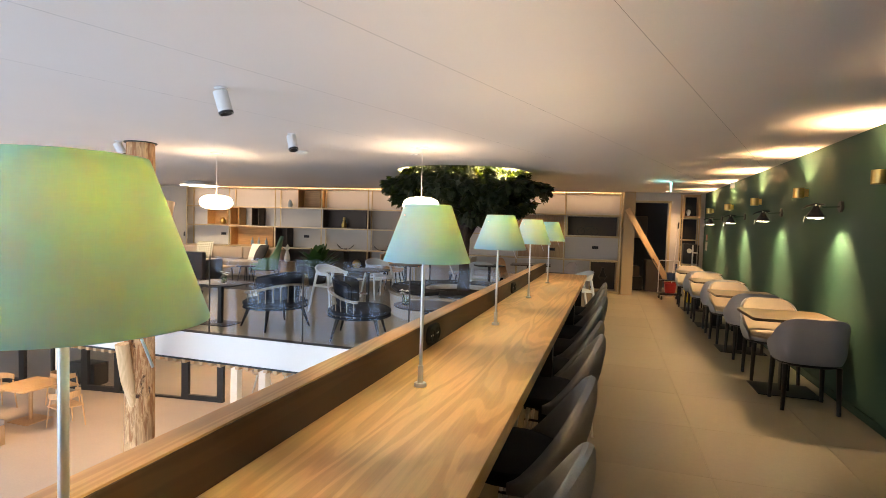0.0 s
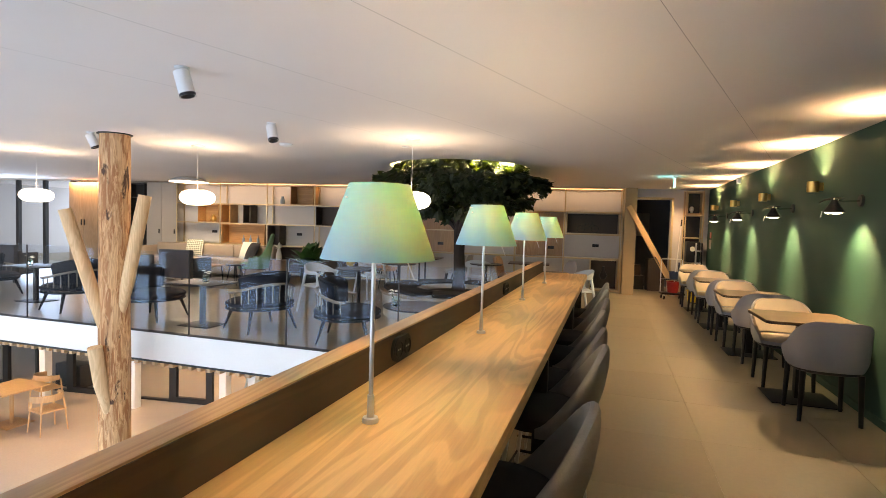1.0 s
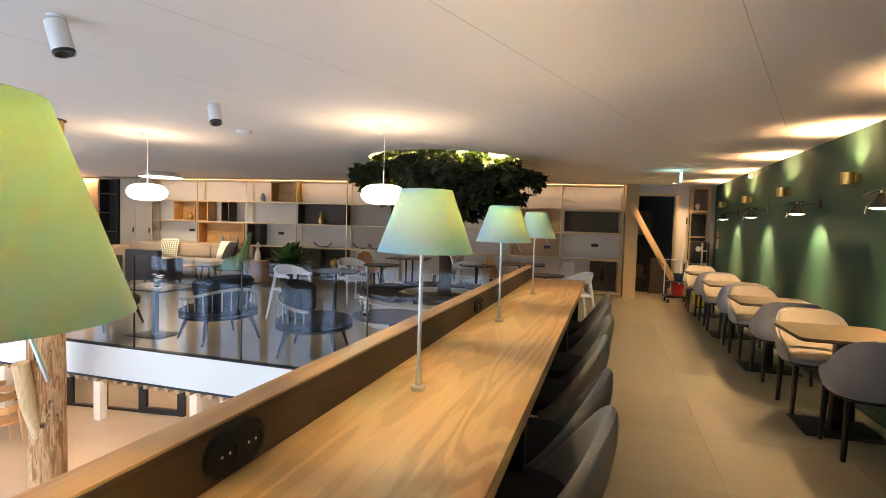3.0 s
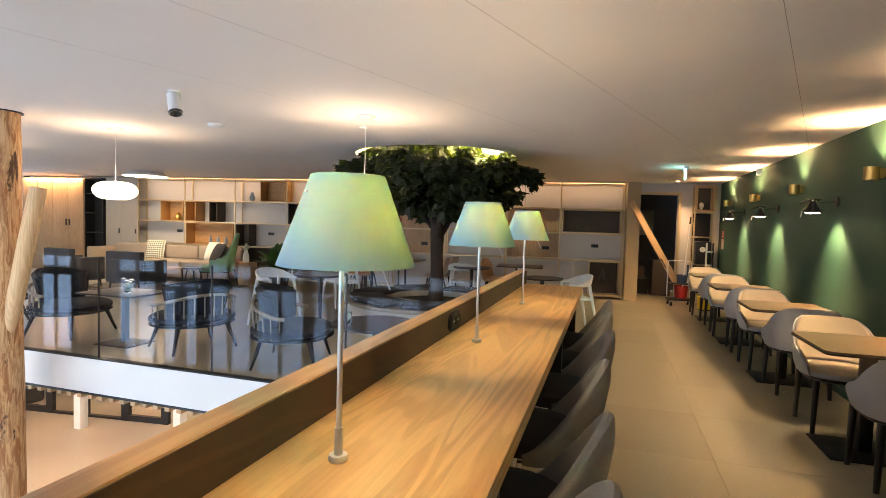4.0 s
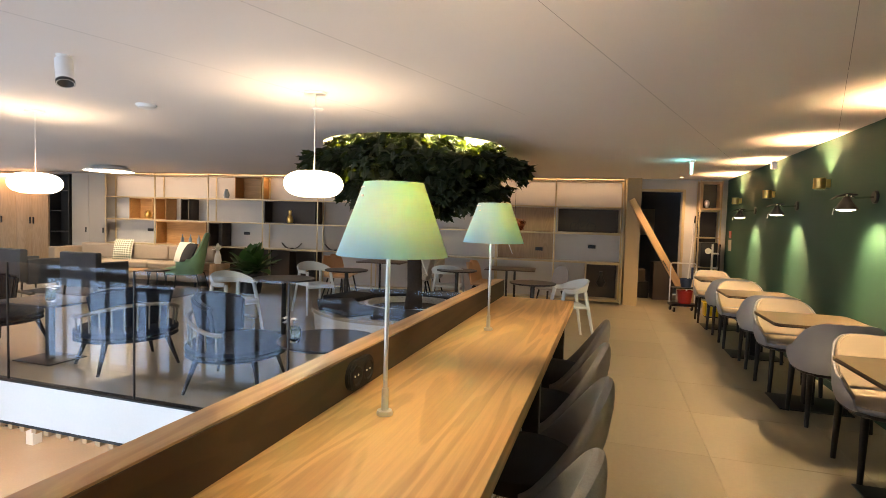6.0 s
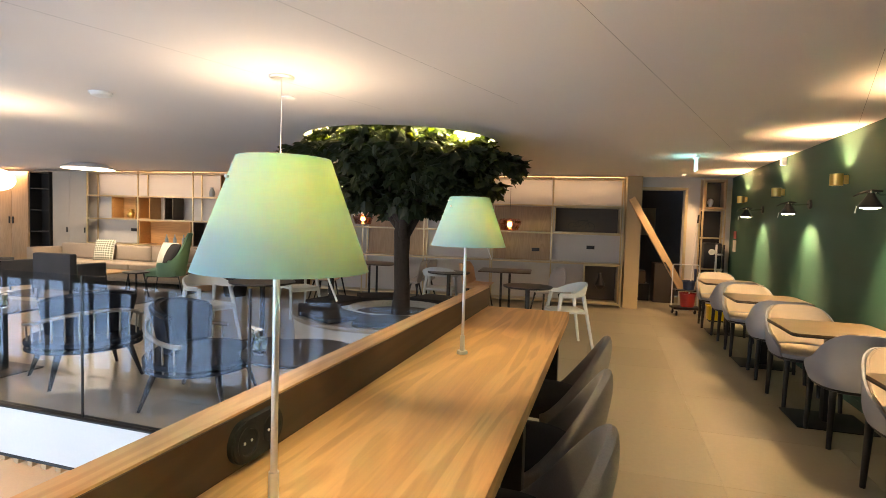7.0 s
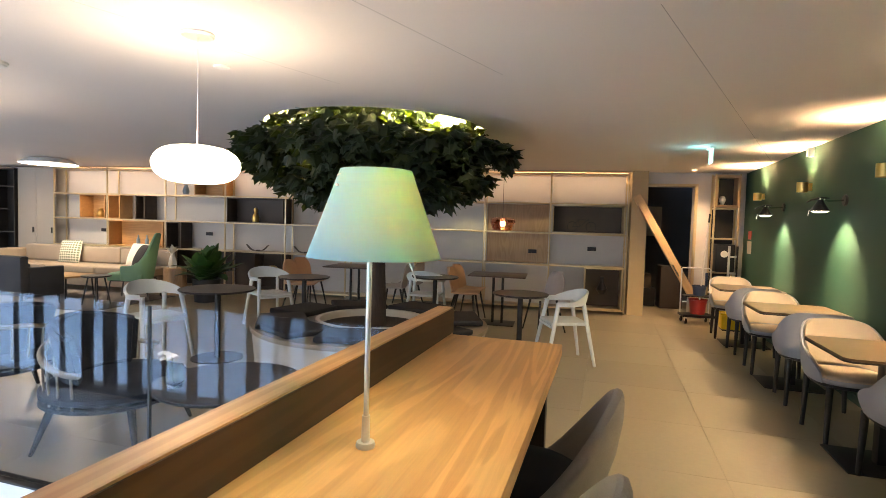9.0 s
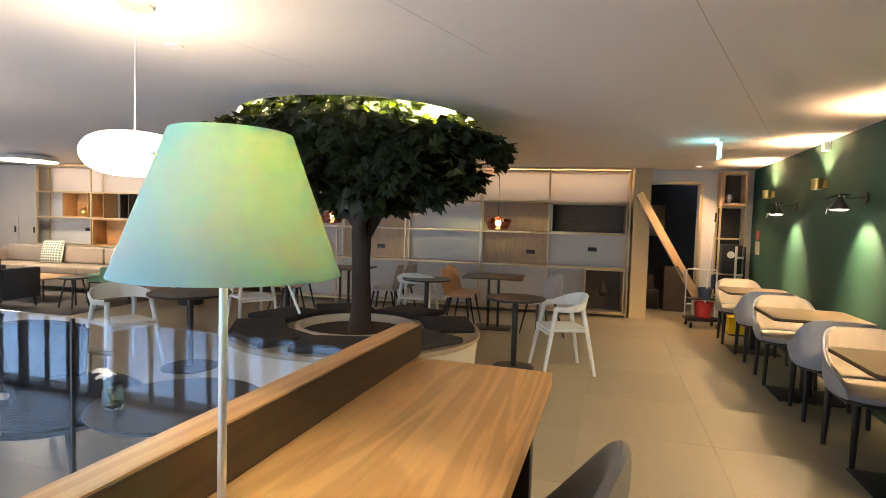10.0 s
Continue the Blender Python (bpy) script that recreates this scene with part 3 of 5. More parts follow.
# narrow shelf east of the doorway
t = thing("narrow_shelving", REAR, "narrow champagne steel shelving beside the doorway", "shelving")
for x in (1.66, 2.03):
    for y in (-0.02, 0.17):
        part("post", box((x - 0.012, y - 0.012, 0), (x + 0.012, y + 0.012, 2.43)), FRAME, t)
for z in (0.45, 0.80, 1.36, 1.86, 2.40):
    part("shelf", box((1.675, -0.03, z - 0.013), (2.015, 0.18, z + 0.013)), FRAME, t)
part("back_panel", box((1.675, 0.182, 0.4), (2.015, 0.19, 2.38)), BLACK, t)
for lo, hi in (((1.66, -0.05, 1.88), (1.70, 0.16, 2.40)), ((1.99, -0.05, 1.88), (2.03, 0.16, 2.40)), ((1.70, -0.05, 1.88), (1.99, 0.16, 1.92)), ((1.70, -0.05, 2.36), (1.99, 0.16, 2.40))):
    part("box_side", box(lo, hi, 0.002), OAK_Z, t)

# ---- bar: parapet, counter and what stands on it ----
BAR_Z, BAR_A, BAR_B = 1.058, -3.5, 5.44
setting("parapet", box((-0.635, BAR_A, -0.31), (-0.571, 5.475, 1.160), 0.003), OAK_DIMMED, "oak-clad parapet between the bar and the atrium")
# Thin added panel; its dark oak carries the shade on the bar side.
setting("trim_parapet", box((-0.5708, BAR_A, BAR_Z + 0.0005), (-0.5675, 5.47, 1.156), 0.001, 1), OAK_SHADED, "thin added oak panel, toned dark for the shaded bar side of the parapet")
bar = thing("bar_counter", pose(0, 0, 0), "long oak bar counter fixed to the parapet", "counter")
part("worktop", box((-0.5705, BAR_A, BAR_Z - 0.045), (-0.14, BAR_B, BAR_Z), 0.004), OAK, bar)
part("apron", box((-0.55, BAR_A, BAR_Z - 0.12), (-0.20, BAR_B - 0.05, BAR_Z - 0.047)), BLACK, bar)
for y in (-2.6, -0.9, 0.8, 2.5, 4.2, 5.34):
    part("leg", box((-0.24, y - 0.03, 0.0), (-0.18, y + 0.03, BAR_Z - 0.12), 0.003), BLACK, bar)
    part("foot_bar", box((-0.56, y - 0.03, 0.0), (-0.24, y + 0.03, 0.03)), BLACK, bar)


def table_lamp(y, x=-0.433):
    t = thing("table_lamp", pose(x, y, BAR_Z), "slim aluminium table lamp with a green cone shade on the bar", "lamp", "lamps on the bar")
    part("foot", lathe([(0, 0), (0.018, 0), (0.019, 0.004), (0.017, 0.011), (0.0, 0.011)], 20), STEEL, t)
    part("sleeve", rod((0, 0, 0.011), (0, 0, 0.062), 0.0085, 0.0078, 14), STEEL, t)
    part("stem", rod((0, 0, 0.062), (0, 0, 0.436), 0.0052, None, 12), STEEL, t)
    part("dimmer_rod", rod((0.056, 0.016, 0.400), (0.086, 0.026, 0.322), 0.0016, None, 6), STEEL, t)
    bm = bmesh.new()
    lathe([(0.1258, 0.366), (0.0672, 0.529), (0.0662, 0.529), (0.1248, 0.366), (0.1258, 0.366)], 48, center=(0.009, 0.002), bm=bm)
    part("shade", bm, SHADE, t)
    part("shade_holder", tube([(0.063 * math.cos(a), 0.063 * math.sin(a), 0.517) for a in [i * math.pi / 10 for i in range(20)]], 0.0018, 6, True), STEEL, t)
    part("spoke", rod((-0.060, 0.02, 0.519), (0.060, 0.02, 0.519), 0.0018, None, 6), STEEL, t)
    part("bulb", lathe([(0, 0.436), (0.008, 0.438), (0.014, 0.450), (0.012, 0.464), (0.006, 0.472), (0, 0.473)], 14), BULB, t)
    part("rivet", rod((0.071 * -0.5, -0.0725 * 0.88, 0.497), (0.072 * -0.5, -0.0775 * 0.88, 0.497), 0.0025, None, 8), STEEL, t)
    lamp("lamp_light", "POINT", pose(x + 0.022, y + 0.004, BAR_Z + 0.497), 2.1, (1.0, 0.80, 0.48), soft=0.012)
    return t


for y in (0.105, 1.168, 2.232, 3.312):
    table_lamp(y)
table_lamp(4.368, -0.424)


def bar_socket(y):
    t = thing("socket_pair", pose(-0.5675, y, 1.107), "black double power socket with rounded ends on the parapet", "socket", "sockets on the parapet")
    rim = [(d + 0.038 * math.cos(radians(a)), 0.038 * math.sin(radians(a))) for d, a0 in ((0.036, -90), (-0.036, 90)) for a in range(a0, a0 + 181, 12)]
    plate = slab(rim, 0.0, 0.012, 0.003)
    for v in plate.verts:
        v.co = Vector((v.co.z, v.co.x, v.co.y))
    part("plate", plate, SOCKET, t)
    for d in (-0.034, 0.034):
        part("socket_ring", lathe([(0.027, 0.0121), (0.029, 0.015), (0.024, 0.016), (0.022, 0.0125), (0, 0.0122)], 24), SOCKET, t).matrix_basis = pose(0, d, 0, 0, 90, 0)
        for e in (-0.0095, 0.0095):
            part("pin_hole", rod((0.0125, d + e, 0), (0.0135, d + e, 0), 0.0028, None, 8), STEEL, t)
    return t


SOCKET = surface("matt black plastic", (0.003, 0.003, 0.003), 0.8, vary=0.1, relief=0.03)
for y in (-0.1, 1.67, 3.447):
    bar_socket(y)


def bar_stool(m):
    t = thing("bar_stool", m, "charcoal upholstered bar stool with metal legs at the counter", "stool", "stools along the bar")

    def shell(u, k):
        """Padded back: a closed rounded section carried round the seat."""
        a = radians(-88 + 176 * u)
        rise = max(0.0, math.cos(a * 0.98)) ** 1.9
        top, low = 0.715 + 0.315 * rise, 0.675
        end = min(1.0, 3.2 * math.sqrt(max(0.0, min(u, 1 - u))))
        h = 0.004 + 0.023 * end
        p = 2 * math.pi * k / 20
        z = (top + low) / 2 + (top - low) / 2 * math.copysign(abs(math.sin(p)) ** 0.55, math.sin(p))
        off = h * math.copysign(abs(math.cos(p)) ** 0.7, math.cos(p))
        v = (z - low) / 0.34
        r = 0.185 + 0.045 * math.sin(min(1.0, v * 1.3) * 1.5) + off
        return (r * math.cos(a) + 0.035 * v * rise, 1.04 * r * math.sin(a), z)
    bm = bmesh.new()
    rings = [[bm.verts.new(shell(i / 28, k)) for k in range(20)] for i in range(29)]
    for ra, rb in zip(rings, rings[1:]):
        for k in range(20):
            bm.faces.new((ra[k], ra[(k + 1) % 20], rb[(k + 1) % 20], rb[k]))
    bm.faces.new(rings[0])
    bm.faces.new(rings[-1])
    part("backrest", bm, STOOLCLOTH, t)
    part("seat", lathe([(0, 0.68), (0.14, 0.68), (0.185, 0.692), (0.200, 0.72), (0.196, 0.745), (0.17, 0.760), (0.10, 0.766), (0, 0.765)], 28), BLACKCLOTH, t)
    for sx in (-1, 1):
        for sy in (-1, 1):
            part("leg", rod((0.13 * sx, 0.13 * sy, 0.69), (0.20 * sx, 0.20 * sy, 0.0), 0.011, 0.009, 10), STEEL, t)
    part("footrest", tube([(0.178 * a, 0.178 * b, 0.27) for a, b in ((-1, -1), (1, -1), (1, 1), (-1, 1))], 0.008, 8, True), BLACK, t)
    return t


first = bar_stool(pose(-0.215, 5.04, 0))
for i, y in enumerate((4.47, 3.92, 3.36, 2.79, 2.36, 1.57, 1.00, 0.42, -0.15, -0.75, -1.35)):
    copy_thing(first, pose(-0.215 + 0.012 * math.sin(i * 2.1), y, 0, 0, 0, 5 * math.sin(i * 1.7)))

# ---- atrium: balustrade, trunk column, storey below ----
rail = new("glass_balustrade")
rail.matrix_basis = pose(0, SLAB_Y + 0.012, 0.012)
tagged(rail, "frameless glass balustrade with dark vertical joints along the slab edge", "balustrade")
joints = [-0.66] + [-2.13 - 1.42 * i for i in range(13)]
for a, b in zip(joints[1:], joints):
    p = part("pane", box((a + 0.010, -0.006, 0), (b - 0.010, 0.006, 1.035), 0.001, 1), GLASS, rail)
    p.visible_shadow = False
    part("joint", box((a - 0.006, -0.007, 0), (a + 0.006, 0.007, 1.03)), BLACK, rail)

column = thing("trunk_column", pose(-5.61, 5.0, LOW), "peeled tree trunk column with sawn branch stubs and dark knots", "column")


def trunk_mesh(h, r0, r1, n=40, rows=60, knots=()):
    bm = bmesh.new()
    rings = []
    for k in range(rows + 1):
        z = h * k / rows
        ring = []
        for i in range(n):
            a = 2 * math.pi * i / n
            r = r0 + (r1 - r0) * k / rows
            r *= 1 + 0.05 * noise.noise((math.cos(a) * 1.3, math.sin(a) * 1.3, z * 0.8)) + 0.022 * noise.noise((math.cos(a) * 5, math.sin(a) * 5, z * 2.2))
            ring.append(bm.verts.new((r * math.cos(a), r * math.sin(a), z)))
        rings.append(ring)
    for a, b in zip(rings, rings[1:]):
        for i in range(n):
            bm.faces.new((a[i], a[(i + 1) % n], b[(i + 1) % n], b[i]))
    bm.faces.new(rings[0])
    bm.faces.new(rings[-1])
    return bm


part("trunk", trunk_mesh(CEIL - LOW, 0.185, 0.160), TRUNK, column)


def limb(pts, radii):
    return tube(pts, radii, 18)


part("branch", limb([(-0.03, -0.06, 2.72), (-0.11, -0.15, 3.15), (-0.21, -0.27, 3.72), (-0.31, -0.38, 4.25)], [0.072, 0.075, 0.073, 0.070]), BRANCH, column)
part("branch", limb([(0.10, -0.02, 3.0), (0.20, 0.0, 3.4), (0.26, 0.07, 3.95), (0.31, 0.14, 4.44)], [0.055, 0.074, 0.076, 0.074]), BRANCH, column)
part("branch", limb([(0.04, -0.12, 1.85), (0.03, -0.21, 2.2), (0.02, -0.28, 2.66)], [0.055, 0.075, 0.078]), BRANCH, column)
part("collar", lathe([(0.14, CEIL - LOW - 0.012), (0.188, CEIL - LOW - 0.012), (0.188, CEIL - LOW), (0.14, CEIL - LOW)], 32), BLACK, column)


def low_y(x, off=0.0):
    return 9.77 + 0.13 * (x + 8.33) + off


LOWTURN = math.degrees(math.atan(0.13))
part_wall = new("partition")
part_wall.matrix_basis = pose(-8.33, low_y(-8.33), LOW, 0, 0, LOWTURN)
tagged(part_wall, "glazed partition with black steel frames on the lower storey", "partition", kind="structure")
for k in range(5):
    d = 1.79 - 2.70 * k - 1.81             # each run: a framed glass door, then two fixed lights
    stiles = [(d - 0.90, 0.085), (d, 0.075), (d - 1.82, 0.03)]
    for x, w in stiles:
        part("frame_post", box((x - w, -0.045, 0), (x + w, 0.045, 2.3)), BLACK, part_wall)
    for xa, xb in ((d - 0.815, d - 0.075), (d - 1.79, d - 0.985), (d - 2.625, d - 1.85)):
        p = part("pane", box((xa, -0.006, 0.05), (xb, 0.006, 2.3)), SMOKED, part_wall)
        p.visible_shadow = False
        part("frame_rail", box((xa, -0.04, 0), (xb, 0.04, 0.12 if xa == d - 0.815 else 0.045)), BLACK, part_wall)
    part("door_handle", box((d - 0.13, -0.09, 0.98), (d - 0.11, -0.05, 1.16), 0.004), STEEL, part_wall)
setting("wall_inner", box((XW, 12.6, LOW), (-0.6, 12.7, -0.3)), OFFWHITE, "warm white wall behind the glazed partition")
for x in (-7.57, -9.71, -11.97, -14.1, -6.92):
    solid("white_column", box((-0.085, -0.085, 0), (0.085, 0.085, 2.27), 0.006), WHITE, "slim white square column on the lower storey", "column", "white columns below", m=pose(x, low_y(x, -0.55), LOW))


def wooden_chair(m):
    t = thing("wooden_chair", m, "pale oak armchair with a slim curved back rail", "chair", "pale wooden chairs below")
    part("seat", box((-0.23, -0.22, 0.42), (0.23, 0.22, 0.45), 0.012), ASH, t)
    for sx in (-1, 1):
        for sy in (-1, 1):
            part("leg", rod((0.19 * sx, 0.18 * sy, 0.64 if sy > 0 else 0.62), (0.24 * sx, 0.23 * sy, 0.0), 0.017, 0.012, 8), ASH, t)
    bm = grid_sheet(lambda u, v: (0.27 * math.cos(radians(-20 + 220 * u)), 0.27 * math.sin(radians(-20 + 220 * u)) - 0.04, 0.62 + (0.10 + 0.03 * math.sin(math.pi * u)) * v), 21, 3, 0.02)
    part("back_rail", bm, ASH, t)
    return t


w = wooden_chair(pose(-10.12, 7.45, LOW, 0, 0, -100))
for x, y, a in ((-11.25, 6.6, 15), (-11.4, 8.35, 170), (-12.3, 7.6, 90)):
    copy_thing(w, pose(x, y, LOW, 0, 0, a))
t = thing("cafe_table", pose(-11.10, 7.45, LOW), "pale oak square cafe table on a brass-toned foot", "table")
part("tabletop", box((-0.45, -0.45, 0.715), (0.45, 0.45, 0.745), 0.01), ASH, t)
part("pillar", rod((0, 0, 0.012), (0, 0, 0.715), 0.035), ASH, t)
part("foot_plate", box((-0.27, -0.27, 0), (0.27, 0.27, 0.012), 0.004), ASH, t)
t = thing("bench_box", pose(-11.05, 6.1, LOW), "pale slatted wooden bench box with a grey seat pad", "bench")
part("body", box((-0.8, -0.35, 0), (0.75, 0.35, 0.36), 0.01), ASH, t)
part("pad", box((-0.8, -0.35, 0.362), (0.75, 0.35, 0.47), 0.03), GREYCLOTH, t)
for x, y, a in ((-8.05, 10.9, 30), (-7.4, 11.2, 200)):
    t = thing("shell_chair", pose(x, y, LOW, 0, 0, a), "light grey shell chair behind the glass partition", "chair", "shell chairs below")
    part("shell", grid_sheet(lambda u, v: (0.25 * math.cos(radians(200 * u - 10)), 0.25 * math.sin(radians(200 * u - 10)), 0.45 + 0.36 * v), 15, 4, 0.015), GREYSHELL, t)
    part("seat", lathe([(0, 0.43), (0.24, 0.43), (0.25, 0.46), (0, 0.47)], 20), GREYSHELL, t)
    for sx in (-1, 1):
        for sy in (-1, 1):
            part("leg", rod((0.12 * sx, 0.12 * sy, 0.43), (0.21 * sx, 0.21 * sy, 0), 0.011), WHITELACQ, t)
t = thing("side_cabinet", pose(-12.3, low_y(-12.3, 0.45), LOW), "black side cabinet with a small vase on it", "cabinet")
part("body", box((-0.4, -0.2, 0.03), (0.4, 0.2, 0.55), 0.006), BLACK, t)
part("plinth", box((-0.38, -0.18, 0), (0.38, 0.18, 0.03)), BLACK, t)
t = thing("copper_pendant", pose(-6.6, 8.6, -0.44), "copper dome pendant lamp hanging below the slats", "lamp")
part("cord", rod((0, 0, -0.75), (0, 0, 0), 0.003, None, 6), BLACK, t)
part("dome", lathe([(0.02, -0.75), (0.09, -0.78), (0.16, -0.86), (0.18, -0.95), (0.175, -0.95), (0.15, -0.86), (0.08, -0.79), (0.02, -0.76)], 28), COPPER, t)

# Unseen fittings, added for the warm light on the lower floor and rooms.
for x, y in ((-11.5, 7.2), (-8.5, 7.2), (-5.5, 7.2), (-10.6, 11.3), (-7.6, 11.3)):
    t = thing("downlight", pose(x, y, -0.44), "small recessed downlight between the slats, unseen and added to light the storey below", "lamp", "downlights below")
    part("ring", lathe([(0.035, 0.07), (0.05, 0.07), (0.05, -0.004), (0.035, -0.004)], 20), BLACK, t)
    part("lens", lathe([(0, 0.012), (0.034, 0.012), (0.034, 0.016), (0, 0.016)], 16), BULB, t)
    lamp("lower_light", "SPOT", pose(x, y, -0.45), 52, WARM, cone=150, blend=0.6, soft=0.05)

# ---- wall lights on the green wall ----


def uplighter(y):
    t = thing("brass_uplight", pose(WALL_X, y, 2.01), "small brass cylinder uplight on the green wall", "lamp", "brass uplights")
    part("cylinder", lathe([(0, -0.055), (0.052, -0.055), (0.055, -0.052), (0.055, 0.055), (0.050, 0.055), (0.048, -0.02), (0, -0.02)], 28, center=(-0.095, 0)), GOLD, t)
    part("bracket", box((-0.042, -0.018, -0.04), (-0.002, 0.018, 0.045), 0.004), GOLD, t)
    part("bulb", lathe([(0, 0.0), (0.02, 0.0), (0.02, 0.006), (0, 0.006)], 12, center=(-0.095, 0)), BULB, t)
    # a wide pool on the ceiling out of the tube, and a sliver along the wall behind it
    lamp("uplight", "SPOT", look((WALL_X - 0.095, y, 2.070), (WALL_X - 0.20, y, 3.0)), UP_W, WARM, cone=128, blend=1.0, soft=0.02)
    lamp("uplight", "SPOT", look((WALL_X - 0.020, y, 2.050), (WALL_X - 0.03, y, 3.0)), UP_W * 0.22, WARM, cone=44, blend=0.8, soft=0.006)
    return t


def wall_lamp(y):
    t = thing("wall_lamp", pose(WALL_X, y, 1.82), "black swing-arm wall lamp with a bell shade", "lamp", "black wall lamps")
    part("wall_plate", lathe([(0, 0), (0.055, 0), (0.055, 0.012), (0.048, 0.020), (0, 0.020)], 28), BLACK, t).matrix_basis = pose(0, 0, 0, 0, -90, 0)
    part("arm", tube([(-0.018, 0, 0), (-0.08, -0.01, -0.004), (-0.16, -0.03, -0.012), (-0.19, -0.04, 0.005)], 0.009, 8), CHROME, t)
    part("arm_cap", tube([(-0.15, -0.04, 0.016), (-0.22, -0.045, 0.020), (-0.30, -0.05, -0.002), (-0.345, -0.055, -0.03)], [0.008, 0.011, 0.009, 0.005], 8), BLACK, t)
    sh = part("shade", lathe([(0.0, 0.0), (0.024, 0.0), (0.030, -0.02), (0.052, -0.058), (0.080, -0.098), (0.086, -0.112), (0.083, -0.112), (0.048, -0.058), (0.022, -0.012), (0, -0.010)], 28, center=(-0.225, -0.045)), BLACK, t)
    part("collar", lathe([(0, 0.018), (0.016, 0.018), (0.018, 0.0), (0, 0.0)], 14, center=(-0.225, -0.045)), CHROME, sh)
    part("bulb", lathe([(0, -0.124), (0.045, -0.122), (0.070, -0.112), (0, -0.106)], 20, center=(-0.225, -0.045)), SCONCEBULB, sh)
    part("switch_rod", rod((-0.315, -0.05, -0.10), (-0.325, -0.052, -0.155), 0.004, None, 6), WHITE, t)
    # the bell throws a tight patch on the wall and a wide pool on the floor
    lamp("wall_lamp_light", "SPOT", look((WALL_X - 0.225, y - 0.045, 1.690), (WALL_X + 0.12, y - 0.045, 1.0)), SCONCE_W, (1.0, 0.76, 0.44), cone=92, blend=0.7, soft=0.03)
    lamp("wall_lamp_light", "SPOT", look((WALL_X - 0.240, y - 0.045, 1.690), (WALL_X - 0.62, y - 0.045, 1.0)), SCONCE_W * 1.1, (1.0, 0.76, 0.44), cone=112, blend=0.5, soft=0.03)
    return t


UP_W, SCONCE_W = 31.0, 44.0
SCONCEBULB = glow("lit frosted bulb", (1.0, 0.90, 0.72), 5.0)
# First three lie out of view, added to brighten ceiling and bar.
for y in (-2.80, -0.91, 0.97, 2.85, 4.73, 6.61, 8.53, 10.40, 12.29):
    uplighter(y)
for y in (5.68, 7.53, 9.47, 11.35):
    wall_lamp(y)
solid("presence_sensor", box((-0.07, -0.035, -0.05), (-0.004, 0.035, 0.05), 0.012), WHITE, "small white presence sensor below the ceiling", "sensor", m=pose(WALL_X, 10.40, 2.40))
t = thing("exit_sign", pose(1.10, 10.30, CEIL), "lit green exit sign hanging from the ceiling", "sign")
part("panel", box((-0.006, -0.10, -0.19), (0.006, 0.10, -0.03), 0.002), EXIT, t)
part("rail", box((-0.03, -0.11, -0.03), (0.03, 0.11, -0.002), 0.004), WHITE, t)
lamp("exit_light", "POINT", pose(1.0, 10.25, CEIL - 0.12), 0.5, (0.3, 0.9, 1.0), soft=0.05)
t = thing("wall_sign", pose(WALL_X, 13.0, 1.32), "small red and pale notice on the green wall", "sign")
part("red_plate", box((-0.008, -0.09, 0.05), (-0.003, 0.09, 0.18)), RED, t)
part("pale_plate", box((-0.008, -0.12, -0.18), (-0.003, 0.12, 0.02)), GREYWALL, t)

# ---- ceiling lights ----


def pendant(x, y):
    t = thing("opal_pendant", pose(x, y, CEIL), "glowing flattened opal glass pendant on a thin cable", "lamp", "opal pendants")
    part("canopy", lathe([(0, 0), (0.085, 0), (0.085, -0.012), (0.075, -0.020), (0, -0.020)], 28), STEEL, t, "metal ceiling canopy")
    part("cable", rod((0, 0, -0.018), (0, 0, -0.60), 0.0022, None, 6), WHITE, t)
    n = 14
    prof = [(0.0, -0.59)] + [(0.04 + 0.182 * math.sin(math.pi * k / n) ** 0.75, -0.695 + 0.100 * math.cos(math.pi * k / n)) for k in range(n + 1)] + [(0, -0.795)]
    part("glass", lathe(prof, 40), OPAL, t)
    # Fill added in the air above the glass, for the ceiling pool.
    lamp("pendant_fill", "POINT", pose(x, y, CEIL - 0.53), PENDANT_W, (1.0, 0.76, 0.50), soft=0.05)
    return t


PENDANT_W = 1.35
for x, y in ((-2.13, 5.81), (-5.27, 5.96), (-8.40, 6.05)):
    pendant(x, y)
t = thing("disc_light", pose(-9.75, 10.6, CEIL), "large flat white disc ceiling light, lit below", "lamp")
part("body", lathe([(0, -0.02), (0.30, -0.02), (0.46, -0.10), (0.46, -0.115), (0.44, -0.115), (0, -0.112)], 48), WHITE, t)
part("diffuser", lathe([(0, -0.117), (0.44, -0.117), (0.43, -0.122), (0, -0.126)], 48), OPAL, t)
part("stem", rod((0, 0, -0.02), (0, 0, 0), 0.10, None, 20), WHITE, t)
lamp("disc_lamp", "AREA", look((-9.75, 10.6, CEIL - 0.13), (-9.75, 10.6, 0)), 11, (1.0, 0.84, 0.62), shape="DISK", size=0.85, size_y=0.85)


